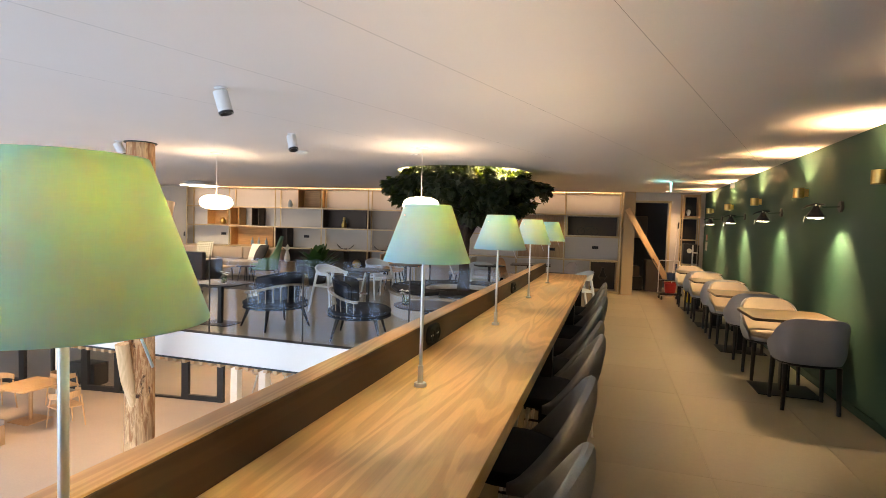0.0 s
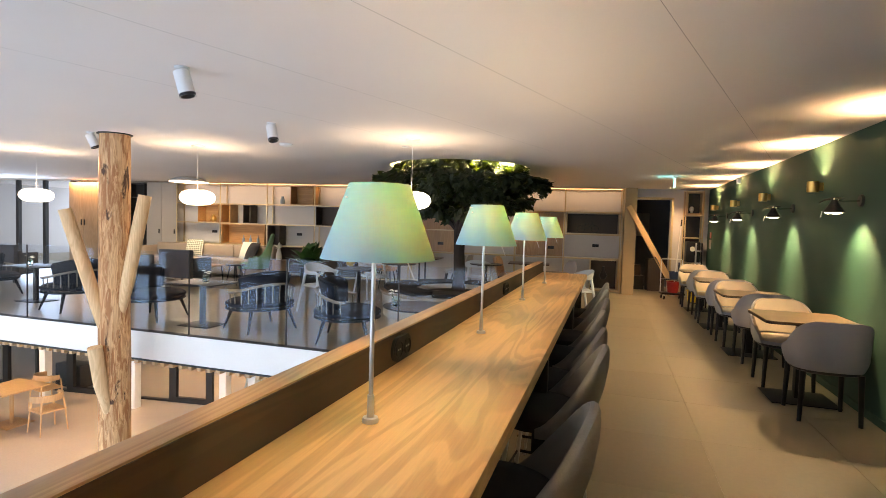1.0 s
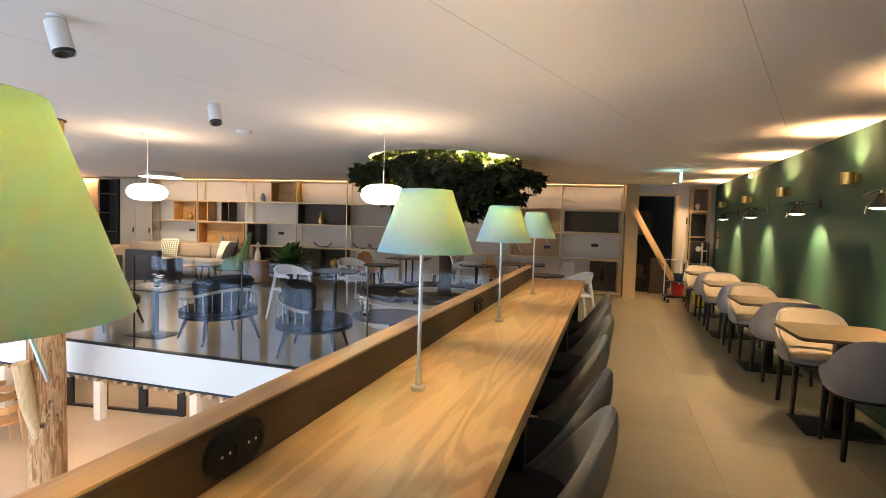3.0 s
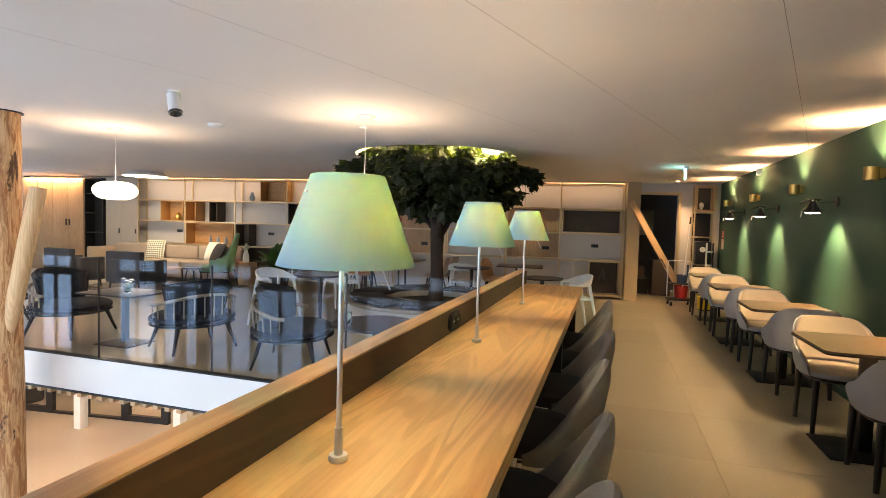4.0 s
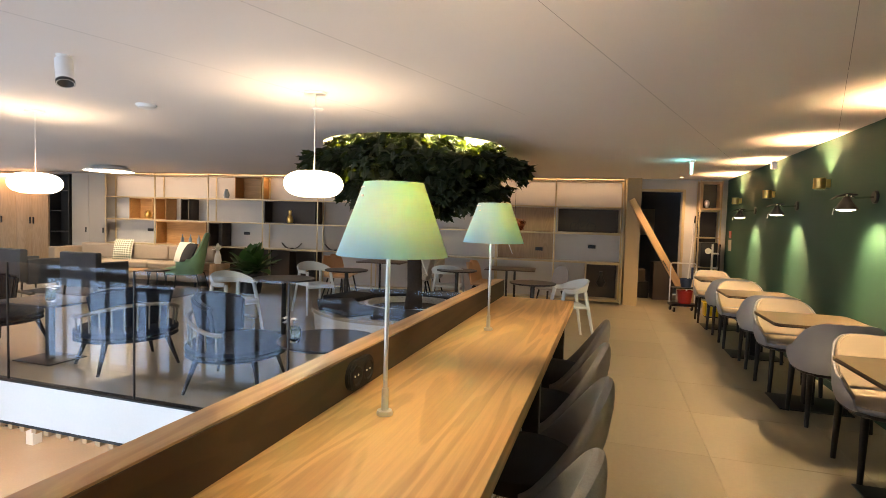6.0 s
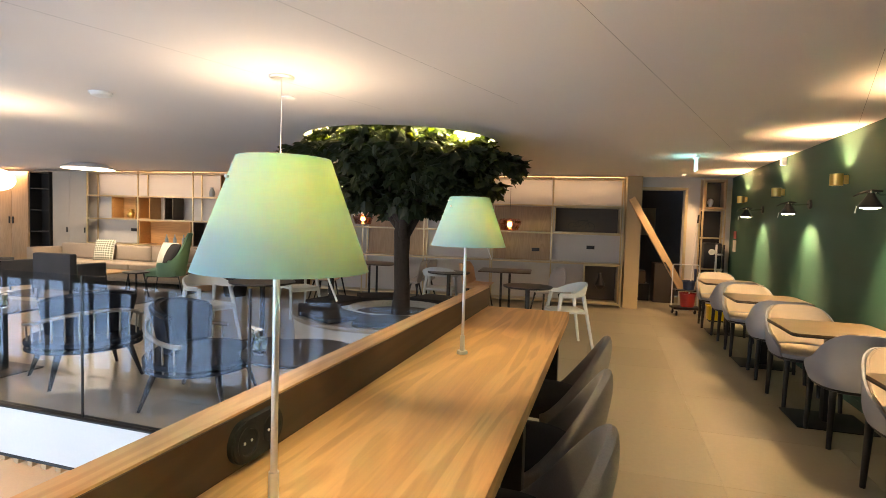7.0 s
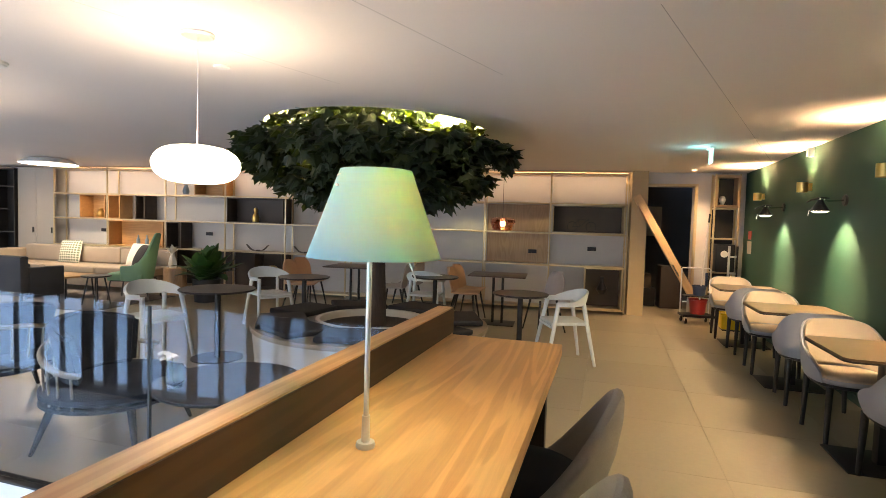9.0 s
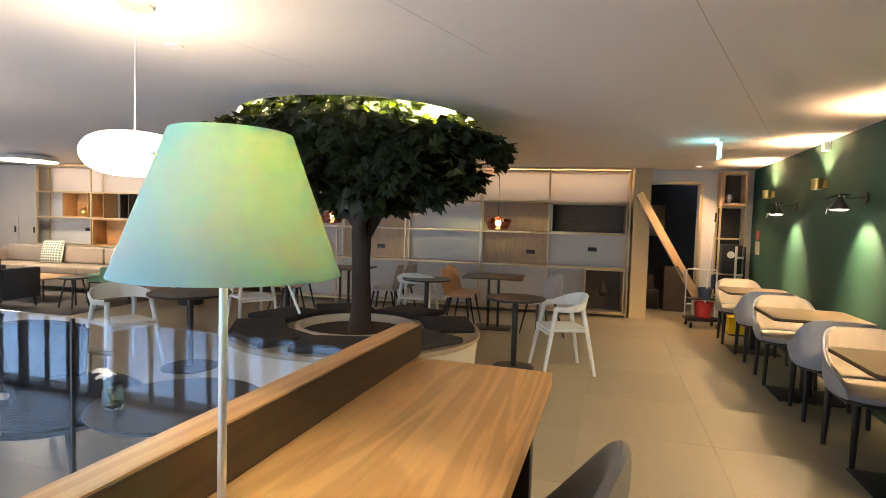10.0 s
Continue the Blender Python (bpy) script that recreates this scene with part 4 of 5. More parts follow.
def spotlight(x, y, tilt, turn):
    t = thing("ceiling_spot", pose(x, y, CEIL), "white cylinder spotlight on the ceiling", "lamp", "ceiling spotlights")
    part("mount", lathe([(0, 0), (0.045, 0), (0.045, -0.010), (0, -0.010)], 24), WHITE, t)
    part("joint", rod((0, 0, -0.01), (0, 0, -0.05), 0.012), WHITE, t)
    h = part("barrel", lathe([(0, 0.02), (0.048, 0.02), (0.05, 0.015), (0.05, -0.145), (0.043, -0.145), (0.040, -0.10), (0, -0.10)], 28), WHITE, t)
    h.matrix_basis = pose(0, 0, -0.045, tilt, 0, turn)
    part("baffle", lathe([(0.048, -0.146), (0.0505, -0.146), (0.0505, -0.128), (0.044, -0.1455), (0.041, -0.101), (0.015, -0.100), (0.013, -0.11), (0.044, -0.146)], 28), BLACK, h)
    part("lens", lathe([(0, -0.106), (0.014, -0.106), (0.014, -0.1015), (0, -0.1015)], 20), BULB, h)
    aim = pose(x, y, CEIL - 0.045) @ pose(0, 0, 0, tilt, 0, turn)
    lamp("spot_light", "SPOT", aim @ pose(0, 0, -0.15), SPOT_W, (1.0, 0.78, 0.52), cone=60, blend=0.8, soft=0.03)
    return t


SPOT_W = 42.0
spotlight(-2.60, 2.88, 16, -70)
spotlight(-3.21, 4.68, 22, -120)
spotlight(-5.80, 4.84, 24, -50)
t = thing("downlight", REAR @ pose(1.25, -0.30, CEIL), "small recessed downlight before the doorway", "lamp")
part("ring", lathe([(0.035, -0.001), (0.05, -0.001), (0.05, -0.006), (0.035, -0.006)], 24), WHITE, t)
part("lens", lathe([(0, -0.003), (0.035, -0.003), (0.035, -0.001), (0, -0.001)], 20), BULB, t)
lamp("door_light", "SPOT", REAR @ pose(1.25, -0.30, CEIL - 0.01), 54, WARM, cone=110, blend=0.7, soft=0.03)
t = thing("smoke_detector", pose(-3.89, 5.94, CEIL), "round white smoke detector", "detector")
part("base", lathe([(0, 0), (0.085, 0), (0.085, -0.016), (0, -0.016)], 24), WHITE, t)
part("dome", lathe([(0.078, -0.016), (0.07, -0.028), (0.03, -0.040), (0, -0.042)], 24), WHITE, t)
t = thing("smoke_detector", pose(-2.43, 6.35, CEIL), "flat round white smoke detector", "detector")
part("base", lathe([(0, 0), (0.05, 0), (0.05, -0.010), (0.03, -0.016), (0, -0.016)], 24), WHITE, t)
# uplights in the round opening over the tree
for a in (40, 130, 215, 320):
    lamp("tree_light", "SPOT", look((TREE[0] + 1.02 * math.cos(radians(a)), TREE[1] + 1.02 * math.sin(radians(a)), CEIL + 0.45), (TREE[0], TREE[1], CEIL - 0.25)), 165, (1.0, 0.94, 0.45), cone=120, blend=0.6, soft=0.04)
    t = thing("downlight", pose(TREE[0] + 1.06 * math.cos(radians(a)), TREE[1] + 1.06 * math.sin(radians(a)), CEIL + 0.55), "small lit spotlight inside the ceiling opening", "lamp", "lights over the tree")
    part("barrel", lathe([(0, 0), (0.035, 0), (0.035, -0.08), (0.028, -0.08), (0, -0.07)], 18), WHITE, t)
    part("lens", lathe([(0, -0.074), (0.027, -0.074), (0.027, -0.07), (0, -0.07)], 16), BULB, t)

# ---- tables and armchairs along the green wall ----


def wall_table(m):
    t = thing("bistro_table", m, "square brown-topped bistro table on a black pillar and plate", "table", "tables along the green wall")
    r, pts = 0.06, []
    for cx, cy, a0 in ((0.375 - r, 0.375 - r, 0), (-0.375 + r, 0.375 - r, 90), (-0.375 + r, -0.375 + r, 180), (0.375 - r, -0.375 + r, 270)):
        pts += [(cx + r * math.cos(radians(a0 + k * 18)), cy + r * math.sin(radians(a0 + k * 18))) for k in range(6)]
    part("tabletop", slab(pts, 0.738, 0.752, 0.002), BROWNTOP, t)
    part("edge", slab(pts, 0.726, 0.7375), BLACK, t, "black bevelled underside")
    part("pillar", box((-0.04, -0.04, 0.011), (0.04, 0.04, 0.726), 0.004), BLACK, t)
    part("foot_plate", box((-0.27, -0.235, 0), (0.27, 0.235, 0.010), 0.003), BLACK, t)
    return t


BROWNTOP = surface("brown laminate", (0.080, 0.054, 0.032), 0.38, vary=0.10, big=2, fine=60, relief=0.05)


def armchair(m):
    """Faces local -y."""
    t = thing("armchair", m, "light grey felt armchair, cream inside, on black legs", "chair", "armchairs along the green wall")

    def ring(a):
        """Rounded-square plan of the seat."""
        c, s = math.cos(a), math.sin(a)
        sq = (abs(c) ** 2.9 + abs(s) ** 2.9) ** (-1 / 2.9)
        return c * sq, s * sq * (0.93 if s < 0 else 1.0)

    def shape(u, v, inset):
        a = radians(-34 + 248 * u)          # from one arm front round the back to the other
        back = max(0.0, math.sin(a))
        end = math.sin(min(1.0, 4.5 * min(u, 1 - u)) * math.pi / 2) ** 0.7
        lift = min(1.0, back / 0.92)
        top = 0.50 + 0.115 * end + 0.215 * lift * lift * (3 - 2 * lift)
        z = 0.425 + (top - 0.425) * v
        h = min(1.0, (z - 0.425) / 0.10)
        flare = 0.89 + 0.08 * math.sin(h * 1.57) + 0.03 * v
        x, y = ring(a)
        return ((0.288 - inset) * flare * x, (0.282 - inset) * flare * y + 0.04 * v * back, z)

    def pad_of(name, prof, mat_):
        bm = bmesh.new()
        rows = [[bm.verts.new((r * ring(2 * math.pi * k / 36)[0], r * ring(2 * math.pi * k / 36)[1], z)) for k in range(36)] for r, z in prof]
        for ra, rb in zip(rows, rows[1:]):
            for k in range(36):
                bm.faces.new((ra[k], ra[(k + 1) % 36], rb[(k + 1) % 36], rb[k]))
        bm.faces.new(rows[0])
        bm.faces.new(rows[-1])
        return part(name, bm, mat_, t)
    part("shell", grid_sheet(lambda u, v: shape(u, v, 0.0), 49, 13, 0.013), GREYCLOTH, t)
    bm = grid_sheet(lambda u, v: shape(0.012 + u * 0.976, 0.15 + v * 0.855, 0.020), 49, 11, 0.016)
    bmesh.ops.bevel(bm, geom=[e for e in bm.edges if e.calc_face_angle(0) > 1.0], offset=0.006, segments=2, affect="EDGES")
    part("lining", bm, CREAMCLOTH, t, "cream padded inside")
    pad_of("seat_frame", [(0.16, 0.398), (0.232, 0.398), (0.240, 0.404), (0.240, 0.4235), (0.16, 0.4235)], BLACK)
    pad_of("seat_base", [(0.16, 0.424), (0.205, 0.424), (0.238, 0.425), (0.247, 0.435), (0.251, 0.452), (0.248, 0.459)], GREYCLOTH)
    pad_of("seat", [(0.243, 0.4595), (0.244, 0.468), (0.236, 0.477), (0.215, 0.482), (0.12, 0.484)], CREAMCLOTH)
    for sx in (-1, 1):
        for sy in (-1, 1):
            part("leg", rod((0.200 * sx, 0.188 * sy, 0.410), (0.212 * sx, 0.200 * sy, 0.0), 0.024, 0.016, 14), BLACK, t)
    return t


a0 = armchair(pose(1.79, 5.22, 0, 0, 0, 180))
t0 = wall_table(pose(1.765, 5.69, 0))
for i, (y, ca, cb) in enumerate(((5.69, 5.22, 6.14), (7.55, 7.13, 8.02), (9.41, 8.86, 9.86), (11.30, 10.80, 11.76))):
    if i:
        copy_thing(t0, pose(1.765, y, 0))
        copy_thing(a0, pose(1.79 - 0.02 * i, ca, 0, 0, 0, 180 + 3 * math.sin(i * 2.3)))
    copy_thing(a0, pose(1.755 - 0.02 * i, cb, 0, 0, 0, 4 * math.sin(i * 1.9)))

# ---- tree in its round bench ----
planter = thing("round_planter", pose(TREE[0], TREE[1], 0), "round pale planter bench around the indoor tree", "planter")
part("wall", lathe([(1.17, 0.0), (1.20, 0.0), (1.235, 0.36), (1.17, 0.36)], 64), TERRAZZO, planter)
part("bench_top", lathe([(0.60, 0.362), (1.25, 0.362), (1.255, 0.375), (1.25, 0.405), (0.60, 0.405)], 64), BENCHTOP, planter)
part("inner_rim", lathe([(0.555, 0.20), (0.555, 0.44), (0.60, 0.44), (0.60, 0.30)], 48), TERRAZZO, planter)
part("soil", lathe([(0, 0.385), (0.3, 0.38), (0.56, 0.36)], 32), SOIL, planter)


def pad(angle, r=0.93, name="seat_cushion"):
    x, y = TREE[0] + r * math.cos(radians(angle)), TREE[1] + r * math.sin(radians(angle))
    bm = bmesh.new()
    bm_box(bm, (-0.25, -0.32, 0), (0.25, 0.32, 0.055), 0.02, 3)
    for v in bm.verts:
        v.co.z += 0.006 * math.sin(v.co.x * 14) * math.cos(v.co.y * 11)
        v.co.x *= 1 + 0.05 * (v.co.y / 0.26)
    return solid(name, bm, BLACKCLOTH, "flat black seat cushion on the planter bench", "cushion", "cushions round the tree", m=pose(x, y, 0.409, 0, 0, angle))


for a in (-118, -75, -28, 25, 75, 125, 170, 215):
    pad(a)

tree = thing("indoor_tree", pose(-2.33, 8.62, 0.37), "leafy indoor maple-like tree growing through the ceiling opening", "tree")
rng = random.Random(5)
pts = [(0, 0, 0), (0.01, 0.0, 0.3), (-0.01, 0.01, 0.7), (0.0, 0.0, 1.0), (0.02, 0.02, 1.25)]
bm = tube(pts, [0.115, 0.098, 0.090, 0.098, 0.090], 20)
for v in bm.verts:
    v.co.x += 0.012 * noise.noise(v.co * 7)
    v.co.y += 0.012 * noise.noise(v.co * 7 + Vector((9, 0, 0)))
part("trunk", bm, BARK, tree)
tips = []
for k in range(9):
    a = 2 * math.pi * k / 9 + rng.uniform(-0.25, 0.25)
    z0 = rng.uniform(0.88, 1.15)
    reach, rise = rng.uniform(0.75, 1.2), rng.uniform(0.45, 1.05)
    p = [Vector((0.03 * math.cos(a), 0.03 * math.sin(a), z0))]
    for s in (0.3, 0.6, 1.0):
        p.append(Vector((reach * s * math.cos(a + 0.25 * s), reach * s * math.sin(a + 0.25 * s), z0 + rise * s ** 0.8 + rng.uniform(-0.04, 0.04))))
    part("limb", tube(p, [0.055, 0.036, 0.024, 0.010], 10), BARK, tree)
    tips += p[1:]
    for s in range(3):
        q = p[2] + Vector((rng.uniform(-0.4, 0.4), rng.uniform(-0.4, 0.4), rng.uniform(0.05, 0.4)))
        part("limb", tube([p[1 + s % 2], (p[1] + q) / 2 + Vector((0, 0, 0.06)), q], [0.020, 0.014, 0.006], 7), BARK, tree)
        tips.append(q)

# leaves: lobed, folded blades in one crown
LOBES = [(0, 0), (0.20, 0.02), (0.44, 0.10), (0.34, 0.30), (0.56, 0.56), (0.27, 0.60), (0.0, 1.0), (-0.27, 0.60), (-0.56, 0.56), (-0.34, 0.30), (-0.44, 0.10), (-0.20, 0.02)]
verts, faces = [], []
for i in range(8600):
    while True:
        x, y, z = rng.uniform(-1, 1), rng.uniform(-1, 1), rng.uniform(-1, 1)
        r = math.hypot(x, y)
        if r < 1 and abs(z) < math.sqrt(max(0, 1 - r ** 2.6)):
            break
    c = Vector((1.42 * x, 1.42 * y, 1.76 + 0.54 * z + (0.16 * r * r if z < 0 else 0)))
    if noise.noise(Vector((c.x * 1.9, c.y * 1.9, c.z * 2.6))) < -0.26 + 0.08 * (z < -0.2):
        continue
    if z < -0.4 and r < 0.16:
        continue
    if math.hypot(c.x + 0.08, c.y - 0.09) > HOLE_R - 0.06 and c.z > 1.98 - 0.25 * (r - 0.75):
        continue                            # the crown stays under the ceiling
    size = rng.uniform(0.095, 0.165)
    out = math.atan2(y, x) + rng.uniform(-0.9, 0.9)
    m = Matrix.Translation(c) @ Matrix.Rotation(out - math.pi / 2, 4, "Z") @ Matrix.Rotation(radians(rng.uniform(-75, 20)), 4, "X") @ Matrix.Rotation(radians(rng.uniform(-35, 35)), 4, "Y")
    base = len(verts)
    for u, v in LOBES:
        verts.append(m @ Vector((u * size, v * size, -0.22 * size * abs(u) * 2 - 0.18 * size * v * v)))
    faces += [tuple(base + k for k in (0, 1, 2, 3, 4, 5, 6)), tuple(base + k for k in (0, 6, 7, 8, 9, 10, 11))]
me = bpy.data.meshes.new("crown")
me.from_pydata([tuple(v) for v in verts], [], faces)
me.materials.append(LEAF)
crown = new("crown", me)
crown.parent = tree
tagged(crown, "dense dark green lobed leaves", kind="stuff")

# ---- tables and chairs around the tree ----


def round_table(x, y, r=0.32, h=0.735, label="round black cafe table on a slim black pillar", group="round cafe tables"):
    t = thing("round_table", pose(x, y, 0), label, "table", group)
    part("tabletop", lathe([(0, h - 0.022), (r - 0.012, h - 0.022), (r, h - 0.010), (r, h), (0, h)], 40), DARKTOP, t)
    part("pillar", rod((0, 0, 0.01), (0, 0, h - 0.022), 0.03, None, 16), BLACK, t)
    part("foot_plate", lathe([(0, 0), (r * 0.68, 0), (r * 0.68, 0.008), (0.04, 0.014), (0, 0.014)], 36), BLACK, t)
    return t


round_table(-0.90, 9.33, 0.31)
round_table(-3.88, 8.05, 0.38)
round_table(-3.78, 9.55, 0.33)
round_table(-2.30, 10.55, 0.33)


def square_table(x, y, turn, label="dark square table on a twin black pillar", h=0.745):
    t = thing("square_table", pose(x, y, 0, 0, 0, turn), label, "table", "square tables by the shelving")
    part("tabletop", box((-0.42, -0.35, h - 0.022), (0.42, 0.35, h), 0.008), WALNUT, t)
    for s in (-0.07, 0.07):
        part("pillar", rod((s, 0, 0.01), (s, 0, h - 0.022), 0.02), BLACK, t)
    part("foot_plate", box((-0.26, -0.22, 0), (0.26, 0.22, 0.01), 0.003), BLACK, t)
    return t


square_table(-1.55, 11.32, 6)
square_table(-3.95, 11.35, 6)


def white_chair(m, label="white lacquered wooden chair with a curved back rail"):
    """Faces local -y."""
    t = thing("white_chair", m, label, "chair", "white wooden chairs")
    part("seat", box((-0.22, -0.21, 0.43), (0.22, 0.21, 0.465), 0.014), WHITELACQ, t)
    for sx in (-1, 1):
        part("leg", rod((0.205 * sx, -0.13, 0.665), (0.265 * sx, -0.255, 0.0), 0.025, 0.017, 10), WHITELACQ, t)
        part("leg", rod((0.185 * sx, 0.15, 0.665), (0.250 * sx, 0.275, 0.0), 0.025, 0.017, 10), WHITELACQ, t)
    part("stretcher", box((-0.215, -0.215, 0.40), (0.215, -0.185, 0.43), 0.006), WHITELACQ, t)

    def rail_(u, v):
        a = radians(-32 + 244 * u)
        b = max(0, math.sin(a))
        return ((0.275 + 0.025 * v) * math.cos(a), (0.245 + 0.03 * v) * math.sin(a) - 0.02, 0.635 + (0.05 + 0.10 * b) * v + 0.015 * b)
    bm = grid_sheet(rail_, 31, 4, 0.024)
    bmesh.ops.bevel(bm, geom=[e for e in bm.edges if e.calc_face_angle(0) > 1.0], offset=0.007, segments=2, affect="EDGES")
    part("back_rail", bm, WHITELACQ, t)
    return t


wc = white_chair(pose(-0.43, 9.44, 0, 0, 0, -67))
for x, y, a in ((-4.45, 7.80, 75), (-4.45, 9.75, 60), (-2.50, 10.75, 185)):
    copy_thing(wc, pose(x, y, 0, 0, 0, a))


def shell_chair(m, shell, label):
    """Faces local -y."""
    t = thing("side_chair", m, label, "chair", "shell chairs by the shelving")

    def f(u, v):
        s = (u - 0.5) * 2
        if v < 0.45:
            k = v / 0.45
            return (s * (0.20 + 0.03 * k), -0.22 + 0.38 * k, 0.455 + 0.03 * s * s - 0.012 * math.sin(math.pi * k))
        k = (v - 0.45) / 0.55
        w = 0.23 * math.sqrt(max(0.02, 1 - (max(0, k - 0.45) / 0.62) ** 2.2))
        return (s * w, 0.16 + 0.11 * k ** 0.8 - 0.07 * s * s * (0.4 + 0.6 * k), 0.455 + 0.03 * s * s * (1 - k) + 0.385 * k)
    bm = grid_sheet(f, 13, 19, 0.016)
    part("shell", bm, shell, t)
    for sx in (-1, 1):
        for sy in (-1, 1):
            part("leg", rod((0.13 * sx, 0.13 * sy - 0.02, 0.45), (0.21 * sx, 0.22 * sy, 0), 0.016, 0.010, 10), BLACK, t)
    return t


TAN, WARMGREY = "tan moulded shell chair on black legs", "warm grey moulded shell chair on black legs"
shell_chair(pose(-0.82, 11.05, 0, 0, 0, -52), GREYSHELL, WARMGREY)
shell_chair(pose(-2.06, 11.48, 0, 0, 0, 80), TANSHELL, TAN)
shell_chair(pose(-2.00, 11.02, 0, 0, 0, 95), TANSHELL, TAN)
shell_chair(pose(-3.15, 11.15, 0, 0, 0, -80), GREYSHELL, WARMGREY)
shell_chair(pose(-3.10, 11.60, 0, 0, 0, -95), GREYSHELL, WARMGREY)
shell_chair(pose(-4.75, 11.25, 0, 0, 0, 80), TANSHELL, TAN)
shell_chair(pose(-4.60, 10.75, 0, 0, 0, 95), TANSHELL, TAN)
# amber glass pendants
for x, y, z in ((-1.45, 10.98, 1.50), (-4.1, 11.2, 1.52)):
    t = thing("amber_pendant", pose(x, y, CEIL), "amber blown glass pendant lamp over a table", "lamp", "amber pendants")
    part("cord", rod((0, 0, z - CEIL + 0.09), (0, 0, 0), 0.003, None, 6), BLACK, t)
    part("canopy", lathe([(0, 0), (0.05, 0), (0.05, -0.02), (0, -0.02)], 20), COPPER, t)
    dz = z - CEIL
    part("glass", lathe([(0.02, dz + 0.095), (0.14, dz + 0.09), (0.178, dz + 0.06), (0.183, dz + 0.02), (0.165, dz - 0.005), (0.160, dz - 0.03), (0.142, dz - 0.085), (0.06, dz - 0.10), (0.055, dz - 0.095), (0.135, dz - 0.08), (0.152, dz - 0.03), (0.157, dz - 0.003), (0.174, dz + 0.022), (0.170, dz + 0.056), (0.135, dz + 0.083)], 32), AMBER, t)
    part("bulb", lathe([(0, dz + 0.04), (0.03, dz + 0.03), (0.04, dz), (0.03, dz - 0.03), (0, dz - 0.04)], 18), BULB, t)
    part("socket", rod((0, 0, dz + 0.04), (0, 0, dz + 0.09), 0.02), COPPER, t)

# ---- lounge by the glass: spindle chairs and low tables ----


def spindle_chair(m):
    """Faces local -y."""
    t = thing("spindle_chair", m, "dark blue lounge chair with a spindle back rail", "chair", "spindle lounge chairs")
    part("seat_ring", lathe([(0.0, 0.315), (0.36, 0.315), (0.385, 0.33), (0.38, 0.35), (0, 0.35)], 40), NAVYCLOTH, t)
    part("cushion", lathe([(0, 0.352), (0.34, 0.352), (0.385, 0.385), (0.385, 0.42), (0.34, 0.455), (0.2, 0.47), (0, 0.465)], 40), NAVYCLOTH, t)
    for sx in (-1, 1):
        for sy in (-1, 1):
            part("leg", rod((0.23 * sx, 0.22 * sy, 0.32), (0.30 * sx, 0.29 * sy, 0), 0.024, 0.011, 12), BLACK, t)
    arc = []
    for k in range(29):
        a = radians(-5 + 190 * k / 28)
        b = max(0, math.sin(a)) ** 1.5
        arc.append(Vector((0.375 * math.cos(a), 0.36 * math.sin(a), 0.585 + 0.13 * b)))
    bm = bmesh.new()
    bm_tube(bm, arc, [0.019] * 29, 10)
    part("back_rail", bm, ASHDARK, t)
    for k in range(1, 28, 2):
        p = arc[k]
        part("spindle", rod((p.x * 0.97, p.y * 0.97, 0.33), p, 0.007, 0.006, 8), ASHDARK, t)
    bm = grid_sheet(lambda u, v: ((0.29 + 0.06 * v) * math.cos(radians(14 + 152 * u)), (0.28 + 0.08 * v) * math.sin(radians(14 + 152 * u)) - 0.01, 0.46 + 0.44 * v * (0.80 + 0.20 * math.sin(math.pi * u))), 17, 7, 0.07)
    bmesh.ops.bevel(bm, geom=[e for e in bm.edges if e.calc_face_angle(0) > 1.0], offset=0.025, segments=3, affect="EDGES")
    part("back_cushion", bm, NAVYCLOTH, t)
    for ob in t.children:                   # low and wide
        ob.data.transform(Matrix.Diagonal((1.2, 1.1, 0.9, 1)))
    return t


ASHDARK = timber("pale grey ash", (0.25, 0.22, 0.175), (0.17, 0.145, 0.115), "z", 0.5)
sc = spindle_chair(pose(-4.50, 6.30, 0, 0, 0, 247))
for x, y, a in ((-3.10, 6.18, 108), (-6.32, 6.25, 100), (-7.92, 6.30, 258), (-10.45, 6.65, 98)):
    copy_thing(sc, pose(x, y, 0, 0, 0, a))


def low_table(x, y, label="low dark table on a black pillar and square plate"):
    t = thing("low_table", pose(x, y, 0), label, "table", "low lounge tables")
    part("tabletop", box((-0.40, -0.30, 0.585), (0.40, 0.30, 0.605), 0.006), DARKTOP, t)
    part("pillar", box((-0.03, -0.03, 0.01), (0.03, 0.03, 0.585), 0.004), BLACK, t)
    part("foot_plate", box((-0.25, -0.2, 0), (0.25, 0.2, 0.010), 0.003), BLACK, t)
    return t


low_table(-5.32, 6.13)
low_table(-9.2, 6.6)
t = round_table(-2.10, 6.05, 0.42, 0.52, "low round dark table with a vase on it", "low lounge tables")


